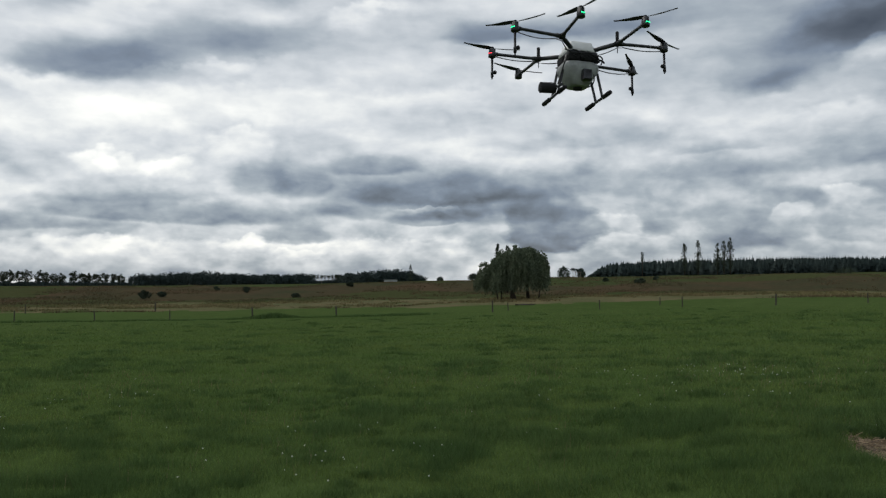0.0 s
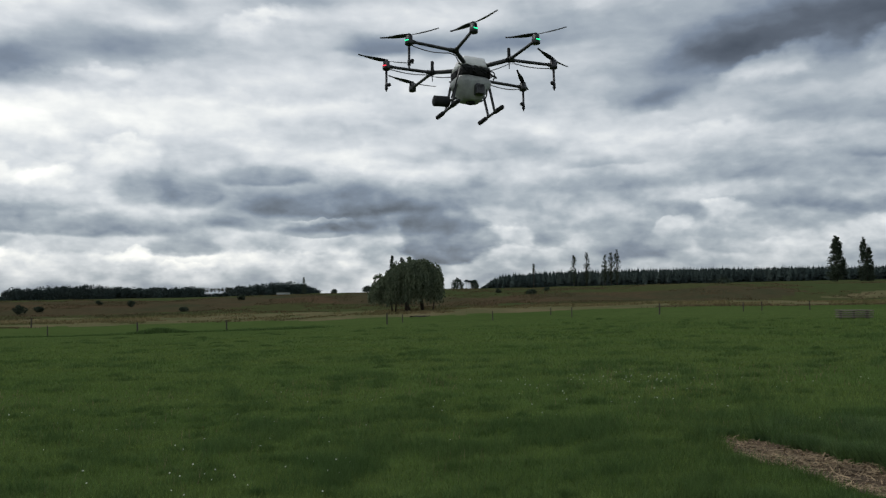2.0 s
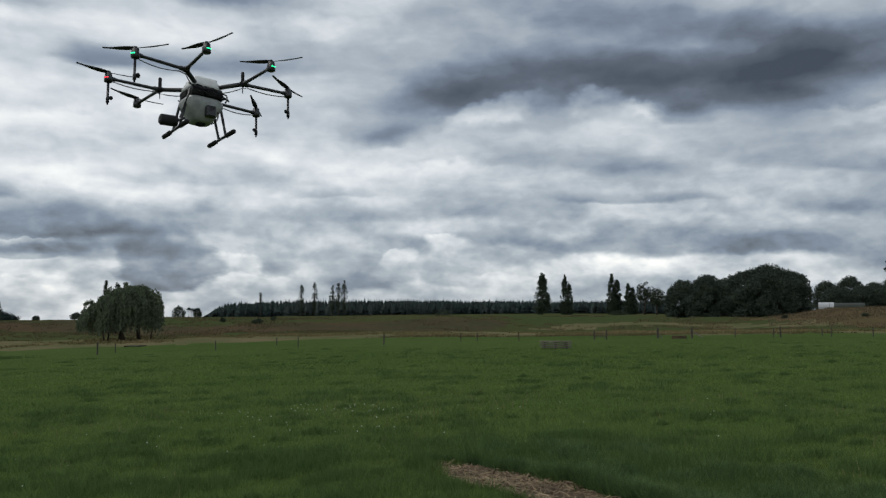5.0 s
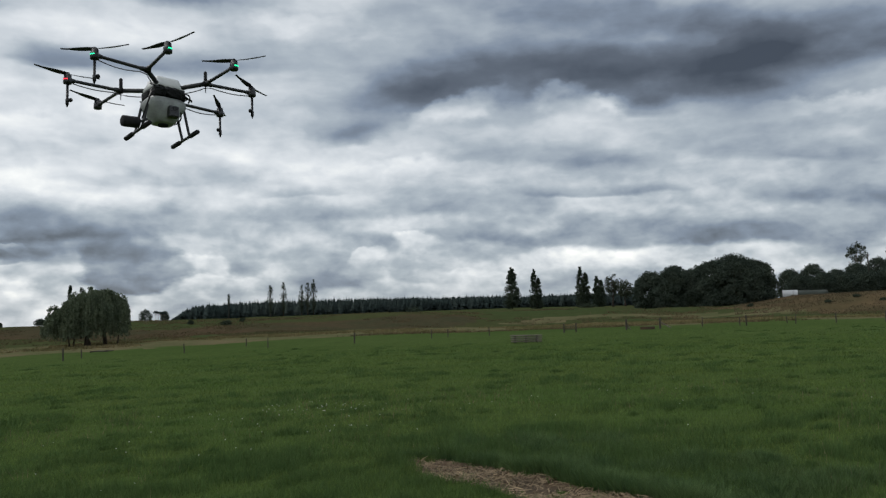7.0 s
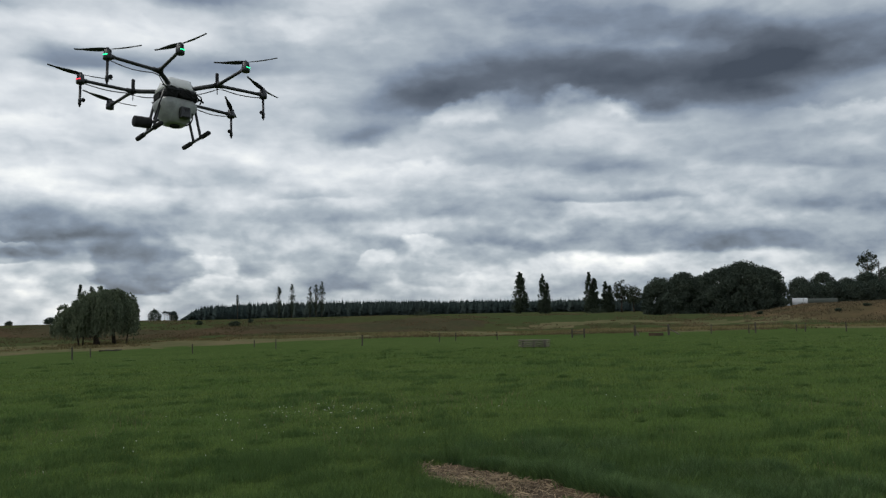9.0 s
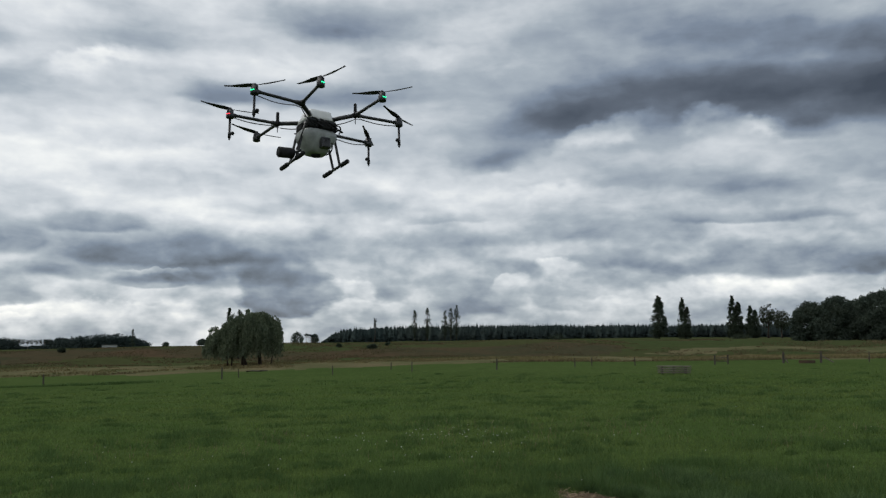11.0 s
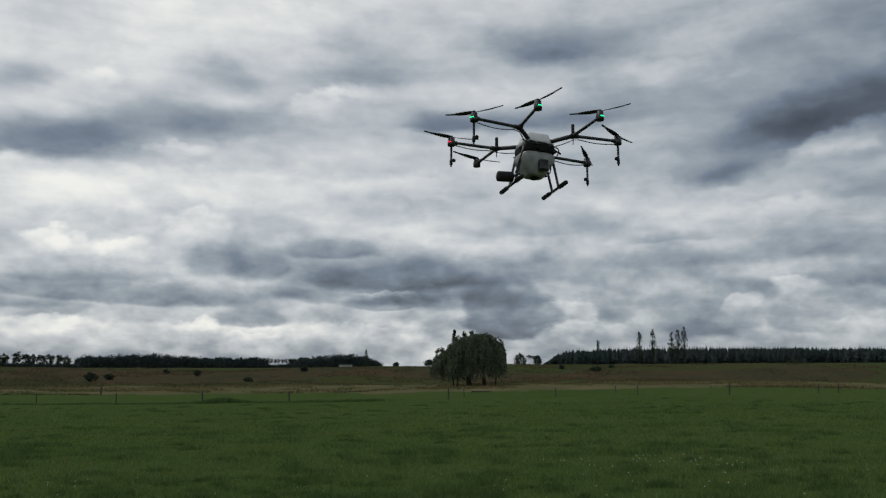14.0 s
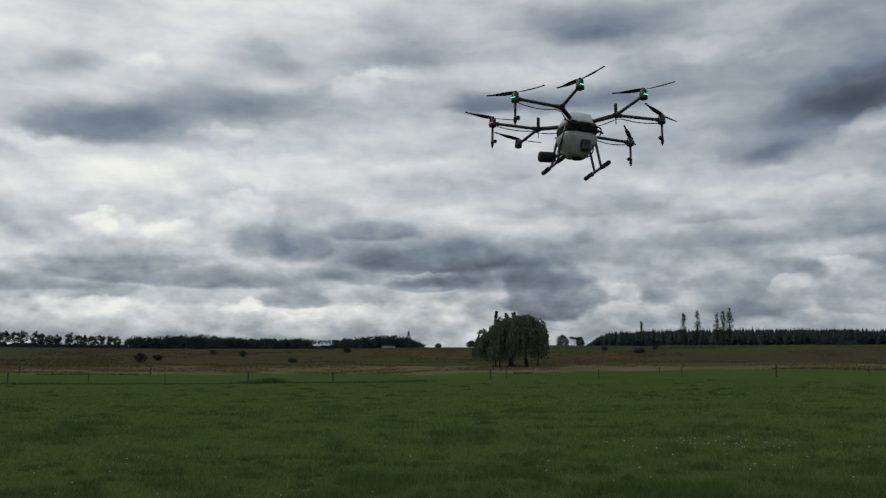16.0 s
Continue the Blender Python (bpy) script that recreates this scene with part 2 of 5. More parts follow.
# ---- materials ----
def surface(name, colours, scale=1.0, fine=20.0, rough=0.8, bump=0.0, metal=0.0, spread=0.25, island=0.0, through=0.0, stretch=(1, 1, 1), spec=0.3):
    """A mottled surface: two colours mixed by a broad noise, grain by a fine one; island: each leaf or blade differs."""
    m = bpy.data.materials.new(name)
    m.use_nodes = True
    n = Nodes(m.node_tree)
    shader = m.node_tree.nodes["Principled BSDF"]
    at = n.add("ShaderNodeTexCoord").outputs["Object"]
    at = n.vec("MULTIPLY", at, stretch)
    broad = n.noise(at, scale, 5.0, 0.6)
    grain = n.noise(at, fine, 4.0, 0.65)
    broad = n.add("ShaderNodeMapRange", [broad, 0.35, 0.65, 0.0, 1.0]).outputs[0]
    c = n.mix(broad, colours[0], colours[1])
    value = n.math("MULTIPLY_ADD", n.math("SUBTRACT", grain, 0.5), spread * 2.5, 1.0)
    if island:
        own = n.add("ShaderNodeNewGeometry").outputs["Random Per Island"]
        value = n.math("MULTIPLY", value, n.math("MULTIPLY_ADD", own, island, 1.0 - island / 2))
    hue = n.add("ShaderNodeHueSaturation", {"Color": c, "Value": value})
    m.node_tree.links.new(hue.outputs[0], shader.inputs["Base Color"])
    shader.inputs["Roughness"].default_value = rough
    shader.inputs["Metallic"].default_value = metal
    shader.inputs["Specular IOR Level"].default_value = spec
    if bump:
        b = n.add("ShaderNodeBump", {"Strength": bump, "Distance": 0.02, "Height": grain})
        m.node_tree.links.new(b.outputs[0], shader.inputs["Normal"])
    if through:
        leaf = n.add("ShaderNodeBsdfTranslucent", [hue.outputs[0]])
        both = n.add("ShaderNodeMixShader", [through, shader.outputs[0], leaf.outputs[0]])
        m.node_tree.links.new(both.outputs[0], m.node_tree.nodes["Material Output"].inputs[0])
    return m


def field_surface():
    """Grazed pasture: patches of lush and thin growth at three scales."""
    m = bpy.data.materials.new("pasture")
    m.use_nodes = True
    n = Nodes(m.node_tree)
    shader = m.node_tree.nodes["Principled BSDF"]
    at = n.add("ShaderNodeTexCoord").outputs["Object"]
    wide = n.noise(at, 0.035, 3.0, 0.5)
    patch = n.noise(at, 0.42, 4.0, 0.6)
    tuft = n.noise(at, 3.2, 5.0, 0.65)
    blade = n.noise(at, 45.0, 4.0, 0.7)
    c = n.mix(n.add("ShaderNodeMapRange", [wide, 0.35, 0.65, 0.0, 1.0]).outputs[0], (0.056, 0.088, 0.026), (0.068, 0.10, 0.032))
    dark = n.add("ShaderNodeMapRange", [patch, 0.5, 0.72, 0.0, 0.75]).outputs[0]
    c = n.mix(dark, c, (0.04, 0.065, 0.02))
    pale = n.add("ShaderNodeMapRange", [tuft, 0.55, 0.8, 0.0, 0.5]).outputs[0]
    c = n.mix(pale, c, (0.08, 0.105, 0.036))
    v = n.math("MULTIPLY", n.math("MULTIPLY_ADD", n.math("SUBTRACT", tuft, 0.5), 0.9, 1.0), n.math("MULTIPLY_ADD", n.math("SUBTRACT", blade, 0.5), 0.9, 1.0))
    hue = n.add("ShaderNodeHueSaturation", {"Color": c, "Value": v})
    m.node_tree.links.new(hue.outputs[0], shader.inputs["Base Color"])
    shader.inputs["Roughness"].default_value = 0.9
    shader.inputs["Specular IOR Level"].default_value = 0.0
    b = n.add("ShaderNodeBump", {"Strength": 0.6, "Distance": 0.06, "Height": tuft})
    m.node_tree.links.new(b.outputs[0], shader.inputs["Normal"])
    return m


def lamp_surface(name, colour, strength):
    m = bpy.data.materials.new(name)
    m.use_nodes = True
    s = m.node_tree.nodes["Principled BSDF"]
    s.inputs["Base Color"].default_value = (*colour, 1)
    s.inputs["Emission Color"].default_value = (*colour, 1)
    s.inputs["Emission Strength"].default_value = strength
    return m


PASTURE = field_surface()
DRY = surface("dry_grass", [(0.145, 0.124, 0.07), (0.088, 0.096, 0.045)], 0.12, 2.0, 1.0, spread=0.3, spec=0.0)
BANK = surface("rough_bank", [(0.082, 0.058, 0.036), (0.05, 0.054, 0.03)], 0.045, 0.9, 1.0, 0.5, spread=0.4, spec=0.0)
HILL = surface("far_pasture", [(0.052, 0.07, 0.028), (0.06, 0.062, 0.028)], 0.02, 0.6, 1.0, spread=0.3, spec=0.0)
MOUND = surface("dead_grass_mound", [(0.125, 0.088, 0.05), (0.078, 0.066, 0.036)], 0.09, 1.1, 1.0, 0.5, spread=0.35, spec=0.0)
DRY_TUFT = surface("dry_tuft", [(0.24, 0.19, 0.10), (0.13, 0.13, 0.055)], 0.12, 2.0, 1.0, spread=0.3, spec=0.0, island=0.5)
BANK_TUFT = surface("bank_tuft", [(0.15, 0.105, 0.062), (0.1, 0.098, 0.052)], 0.05, 2.0, 1.0, spread=0.3, spec=0.0, island=0.6)
MOUND_TUFT = surface("mound_tuft", [(0.16, 0.122, 0.078), (0.105, 0.09, 0.055)], 0.09, 2.0, 1.0, spread=0.35, spec=0.0, island=0.6)
BLADE = surface("grass_blade", [(0.102, 0.168, 0.044), (0.146, 0.198, 0.054)], 0.22, 6.0, 0.8, spec=0.1, island=0.85, through=0.3, spread=0.35)
RANK = surface("rank_grass_blade", [(0.075, 0.13, 0.042), (0.1, 0.158, 0.05)], 0.6, 6.0, 0.8, spec=0.1, island=0.6, through=0.25, spread=0.3)
# bluish fringe grass; the shade at its foot is darkened into the colour
LUSH_SHADED = surface("lush_shaded_blade", [(0.062, 0.114, 0.042), (0.115, 0.175, 0.064)], 2.0, 8.0, 0.7, spec=0.15, island=0.9, through=0.25, spread=0.35)
STRAW = surface("straw", [(0.34, 0.255, 0.155), (0.16, 0.117, 0.07)], 1.0, 8.0, 0.85, island=0.8)
SOIL = surface("bare_soil", [(0.095, 0.062, 0.034), (0.055, 0.038, 0.022)], 2.0, 30.0, 0.95, 0.8, spread=0.35)
FLOWER = surface("clover_flower", [(0.75, 0.75, 0.68), (0.6, 0.6, 0.5)], 5.0, 40.0, 0.8)
# raised and turned bluish: the haze over the trees is put into the colour
LEAF = surface("broad_leaf", [(0.054, 0.072, 0.058), (0.076, 0.095, 0.07)], 0.25, 2.0, 0.85, island=0.4, through=0.12, spec=0.04)
WILLOW = surface("willow_leaf", [(0.096, 0.122, 0.08), (0.132, 0.158, 0.098)], 0.35, 2.0, 0.8, island=0.5, through=0.25, spec=0.06)
POPLAR = surface("poplar_leaf", [(0.046, 0.062, 0.044), (0.062, 0.078, 0.052)], 0.4, 2.0, 0.85, island=0.4, through=0.12, spec=0.04)
# the blue of distance haze is mixed into the needle colour
PINE = surface("pine_needle", [(0.036, 0.053, 0.051), (0.052, 0.068, 0.061)], 0.03, 1.0, 0.9, island=0.3, spec=0.03)
GUM = surface("gum_leaf", [(0.042, 0.054, 0.036), (0.058, 0.068, 0.045)], 0.4, 2.0, 0.85, island=0.4, through=0.12, spec=0.04)
BARK = surface("bark", [(0.07, 0.055, 0.04), (0.035, 0.028, 0.022)], 1.5, 14.0, 0.95, 0.6, stretch=(3, 3, 0.6))
PALE_BARK = surface("pale_bark", [(0.3, 0.27, 0.23), (0.18, 0.15, 0.12)], 1.2, 10.0, 0.9, 0.4, stretch=(3, 3, 0.6))
TIMBER = surface("weathered_timber", [(0.085, 0.075, 0.062), (0.05, 0.044, 0.036)], 1.5, 18.0, 0.9, 0.5, stretch=(1, 1, 4))
BOARD = surface("grey_board", [(0.22, 0.19, 0.16), (0.12, 0.10, 0.088)], 1.2, 16.0, 0.9, 0.5, stretch=(1, 4, 4))
RUST = surface("rusty_iron", [(0.10, 0.062, 0.04), (0.06, 0.042, 0.03)], 2.0, 20.0, 0.85, 0.3)
ROOF_WHITE = surface("white_sheeting", [(0.5, 0.51, 0.52), (0.4, 0.42, 0.43)], 0.5, 6.0, 0.5, spread=0.1)
SHADE_NET = surface("green_shade_net", [(0.055, 0.065, 0.055), (0.04, 0.048, 0.04)], 0.4, 6.0, 0.9)
CARBON = surface("black_carbon", [(0.016, 0.017, 0.019), (0.026, 0.027, 0.03)], 12.0, 160.0, 0.42, 0.1, spread=0.2, spec=0.5)
RUBBER = surface("black_foam", [(0.012, 0.012, 0.013), (0.02, 0.02, 0.021)], 20.0, 200.0, 0.8, 0.3)
SHELL = surface("white_shell", [(0.78, 0.78, 0.76), (0.68, 0.68, 0.66)], 6.0, 60.0, 0.35, spread=0.06, spec=0.5)
TANK = surface("milky_tank_plastic", [(0.4, 0.42, 0.41), (0.24, 0.25, 0.245)], 9.0, 50.0, 0.4, spread=0.12, spec=0.5)
DARK_GLASS = surface("dark_sensor_face", [(0.01, 0.01, 0.012), (0.018, 0.018, 0.02)], 20.0, 90.0, 0.15, spec=0.6)
HOSE = surface("grey_hose", [(0.10, 0.10, 0.105), (0.06, 0.06, 0.065)], 20.0, 90.0, 0.5)
GREEN_LIGHT = lamp_surface("green_light", (0.02, 0.9, 0.35), 1.6)
RED_LIGHT = lamp_surface("red_light", (1.0, 0.05, 0.08), 1.2)


# ---- helpers of the scene ----
def hash01(ix, iy, seed):
    v = np.sin(ix * 127.1 + iy * 311.7 + seed * 74.7) * 43758.5453
    return v - np.floor(v)


def mottle(x, y, scale, seed):
    """Smooth noise from 0 to 1 on the plan, for arrays."""
    x, y = np.asarray(x, float) * scale, np.asarray(y, float) * scale
    ix, iy = np.floor(x), np.floor(y)
    fx, fy = x - ix, y - iy
    fx, fy = fx * fx * (3 - 2 * fx), fy * fy * (3 - 2 * fy)
    a, b = hash01(ix, iy, seed), hash01(ix + 1, iy, seed)
    c, d = hash01(ix, iy + 1, seed), hash01(ix + 1, iy + 1, seed)
    return (a + (b - a) * fx) * (1 - fy) + (c + (d - c) * fx) * fy


# the lie of the land: how high the ground is seen, in degrees, at five distances by bearing
BEARINGS = [-60, -27, -18, -9, -2, 4, 12, 21, 27, 33, 40, 46, 50, 56, 75]
FENCE_LINE = [-2.4, -2.39, -2.41, -2.3, -2.15, -1.94, -1.68, -1.42, -1.25, -1.12, -0.99, -0.89, -0.84, -0.8, -0.8]
DRY_STRIP = [-1.67, -1.67, -1.68, -1.63, -1.45, -1.25, -1.02, -0.77, -0.74, -0.7, -0.59, -0.45, -0.38, -0.34, -0.3]
BANK_FOOT = [-1.13, -1.13, -1.14, -0.99, -0.93, -0.85, -0.68, -0.53, -0.5, -0.5, -0.33, -0.28, -0.24, -0.14, -0.1]
BANK_TOP = [-0.28, -0.28, -0.3, -0.14, 0.12, 0.2, 0.36, 0.5, 0.48, 0.48, 0.5, 0.35, 0.95, 1.18, 1.2]
FAR_LAND = [-0.17, -0.17, -0.15, -0.04, 0.12, 0.25, 0.42, 0.6, 0.68, 0.75, 0.72, 0.6, 1.0, 1.22, 1.2]
DISTANCES = [95.0, 130.0, 165.0, 215.0, 420.0]


def ground(x, y):
    x, y = np.asarray(x, float), np.asarray(y, float)
    d = np.hypot(x, y)
    az = np.degrees(np.arctan2(x, y))
    fold = np.where(az > 75, 75 + (az - 75) * (-135 / 225.0), np.where(az < -60, -60 + (-60 - az) * (135 / 225.0), az))
    levels = [1.7 + D * np.tan(np.radians(np.interp(fold, BEARINGS, L))) for D, L in zip(DISTANCES, (FENCE_LINE, DRY_STRIP, BANK_FOOT, BANK_TOP, FAR_LAND))]
    z = levels[0] * np.clip(d / 95.0, 0, 1)
    for k in range(4):
        s = np.clip((d - DISTANCES[k]) / (DISTANCES[k + 1] - DISTANCES[k]), 0, 1)
        z = z + (levels[k + 1] - levels[k]) * (s * s * (3 - 2 * s) if k == 2 else s)
    slope = (levels[4] - 1.7) / 420.0
    z = z + slope * np.clip(d - 420.0, 0, 500)
    near = np.clip(d / 6.0, 0, 1)
    z = z + near * ((mottle(x, y, 0.35, 3) - 0.5) * 0.10 + (mottle(x, y, 1.3, 4) - 0.5) * 0.05)
    rough = np.clip((d - 130) / 40, 0, 1) * np.clip((420 - d) / 150, 0, 1)
    return z + rough * ((mottle(x, y, 0.045, 7) - 0.5) * 1.0 + (mottle(x, y, 0.15, 8) - 0.5) * 0.45)


def spot(bearing, distance):
    x, y = distance * math.sin(radians(bearing)), distance * math.cos(radians(bearing))
    return Vector((x, y, float(ground(x, y))))


def mesh_of(name, verts, faces, material, smooth=False):
    """A mesh from arrays; faces all have the same number of corners."""
    verts, faces = np.asarray(verts, np.float32), np.asarray(faces, np.int32)
    me = bpy.data.meshes.new(name)
    n, k = faces.shape
    me.vertices.add(len(verts))
    me.vertices.foreach_set("co", verts.ravel())
    me.loops.add(n * k)
    me.loops.foreach_set("vertex_index", faces.ravel())
    me.polygons.add(n)
    me.polygons.foreach_set("loop_start", np.arange(0, n * k, k, dtype=np.int32))
    if smooth:
        me.polygons.foreach_set("use_smooth", np.ones(n, bool))
    me.update(calc_edges=True)
    me.materials.append(material)
    return me


def bm_mesh(name, bm, material, smooth=False):
    me = bpy.data.meshes.new(name)
    for f in bm.faces:
        f.smooth = smooth
    bm.to_mesh(me)
    bm.free()
    me.materials.append(material)
    return me


def part(name, data, material, parent, label="", smooth=False, at=None):
    """One mesh as a part of a thing or of a part."""
    me = data if isinstance(data, bpy.types.Mesh) else bm_mesh(name, data, material, smooth)
    ob = new(name, me)
    ob.parent = parent
    if at is not None:
        ob.matrix_basis = at
    return tagged(ob, label)


def thing(name, m, label, category, group="", kind=""):
    ob = new(name)
    ob.matrix_basis = m
    return tagged(ob, label, category, group, kind)


def tube(bm, points, radii, sides=8):
    """A tapered tube along a line of points, with closed ends."""
    points = [Vector(p) for p in points]
    rings = []
    for i, p in enumerate(points):
        along = (points[min(i + 1, len(points) - 1)] - points[max(i - 1, 0)]).normalized()
        u = along.orthogonal().normalized()
        v = along.cross(u)
        r = radii[i] if hasattr(radii, "__len__") else radii
        rings.append([bm.verts.new(p + r * (math.cos(a) * u + math.sin(a) * v)) for a in (2 * math.pi * k / sides for k in range(sides))])
    for i in range(len(rings) - 1):
        best = min(range(sides), key=lambda s: (rings[i][0].co - rings[i + 1][s].co).length)
        for k in range(sides):
            bm.faces.new((rings[i][k], rings[i][(k + 1) % sides], rings[i + 1][(k + 1 + best) % sides], rings[i + 1][(k + best) % sides]))
    bm.faces.new(rings[0][::-1])
    bm.faces.new(rings[-1])
    return bm


def box(bm, centre, size, bevel=0.0, turn=None):
    m = Matrix.Translation(centre) @ (turn or Matrix()) @ Matrix.Diagonal((*size, 1))
    made = bmesh.ops.create_cube(bm, size=1, matrix=m)
    if bevel:
        edges = {e for v in made["verts"] for e in v.link_edges}
        bmesh.ops.bevel(bm, geom=list(edges), offset=bevel, segments=2, affect="EDGES", profile=0.6)
    return bm


# ---- the land ----
def build_ground():
    bear = np.concatenate([np.arange(-180, -70, 5.0), np.arange(-70, 80, 0.75), np.arange(80, 180, 5.0)])
    dist = np.concatenate([np.arange(0.4, 30, 0.6), np.arange(30, 90, 2.0), np.arange(90, 240, 1.5), np.geomspace(240, 4200, 40)])
    A, D = np.meshgrid(np.radians(bear), dist)
    X, Y = D * np.sin(A), D * np.cos(A)
    Z = ground(X, Y)
    verts = np.concatenate([[[0, 0, 0]], np.stack([X, Y, Z], -1).reshape(-1, 3)])
    na, nd = len(bear), len(dist)
    i, j = np.meshgrid(np.arange(nd - 1), np.arange(na), indexing="ij")
    a = 1 + i * na + j
    b = 1 + i * na + (j + 1) % na
    quads = np.stack([a, b, b + na, a + na], -1).reshape(-1, 4)
    hub = np.arange(0, na, 2)
    fan = np.stack([np.zeros_like(hub), 1 + hub, 1 + (hub + 1) % na, 1 + (hub + 2) % na], -1)
    quads = np.concatenate([quads, fan[:, ::-1]])
    me = mesh_of("ground", verts, quads, PASTURE, True)
    for m in (DRY, BANK, HILL, MOUND):
        me.materials.append(m)
    c = verts[quads].mean(1)
    d = np.hypot(c[:, 0], c[:, 1])
    az = np.degrees(np.arctan2(c[:, 0], c[:, 1]))
    wob = (mottle(c[:, 0], c[:, 1], 0.06, 11) - 0.5) * 26 + (mottle(c[:, 0], c[:, 1], 0.3, 12) - 0.5) * 12
    kind = np.zeros(len(c), np.int32)
    kind[d + wob * 0.6 > 124] = 1
    kind[d + wob * 0.7 > 150] = 3
    # brown on the steep side, olive where the slope eases
    rough = mottle(c[:, 0], c[:, 1], 0.03, 13) + np.clip((24 - az) / 45, -0.6, 0.2) - 0.3 * np.exp(-((az + 3.5) / 4.5) ** 2) - 0.15 * np.exp(-((az + 25) / 6) ** 2)
    kind[(d + wob * 0.5 > 166) & (rough > 0.47)] = 2
    kind[(az > 20) & (rough < 0.3) & (np.abs(d + wob - 185) < 7)] = 1
    kind[d + wob > 222] = 3
    kind[(az + wob * 0.12 > 46.5) & (d + wob * 0.4 > 172 + np.clip(52 - az, 0, 6) * 6) & (d < 420)] = 4
    me.polygons.foreach_set("material_index", kind)
    ob = new("ground", me)
    return tagged(ob, "gently falling green pasture with brown rough bank beyond", "ground", kind="structure")


build_ground()

PATCH = [(4.43, 9.8), (4.77, 9.5), (5.0, 9.0), (5.14, 7.94), (5.22, 6.7), (5.3, 5.4), (5.25, 4.6), (4.4, 4.6), (4.4, 6.0), (4.44, 7.2), (4.46, 7.7), (4.24, 8.5), (4.33, 9.4)]


def in_patch(x, y, grow=0.0):
    """True where a plan point lies on the bare patch."""
    x = x + (mottle(x, y, 3.0, 21) - 0.5) * 0.2 + (mottle(x, y, 11.0, 23) - 0.5) * 0.16
    y = y + (mottle(x, y, 3.0, 22) - 0.5) * 0.2 + (mottle(x, y, 11.0, 24) - 0.5) * 0.3
    cx, cy = 4.75, 7.3
    inside = np.zeros(np.shape(x), bool)
    pts = [(cx + (a - cx) * (1 + grow), cy + (b - cy) * (1 + grow)) for a, b in PATCH]
    for (ax, ay), (bx, by) in zip(pts, pts[1:] + pts[:1]):
        cross = ((ay > y) != (by > y)) & (x < (bx - ax) * (y - ay) / (by - ay + 1e-9) + ax)
        inside ^= cross
    return inside


def blades(rng, x, y, tall, wide, lean=0.5):
    """One bent triangle a blade."""
    n = len(x)
    z = ground(x, y) - 0.01
    a = rng.uniform(0, 2 * np.pi, n)
    out = rng.uniform(0.1, lean, n) * tall
    foot = np.stack([x, y, z], -1)
    side = np.stack([np.cos(a), np.sin(a), np.zeros(n)], -1) * (wide / 2)[:, None]
    b = rng.uniform(0, 2 * np.pi, n)
    tip = foot + np.stack([np.cos(b) * out, np.sin(b) * out, tall], -1)
    return np.stack([foot - side, foot + side, tip], 1).reshape(-1, 3)


def sector(rng, n, near, far, left=-33.0, right=62.0):
    d = np.sqrt(rng.uniform(near * near, far * far, n))
    a = np.radians(rng.uniform(left, right, n))
    return d * np.sin(a), d * np.cos(a), d


def tufts(rng, count, near, far, left=-33.0, right=62.0):
    """Centres and sizes of darker clumps, thinning with distance."""
    d = np.exp(rng.uniform(math.log(near), math.log(far), count))
    a = np.radians(rng.uniform(left, right, count))
    return d * np.sin(a), d * np.cos(a), rng.uniform(0.16, 0.5, count) * rng.uniform(0.7, 1.5, count)


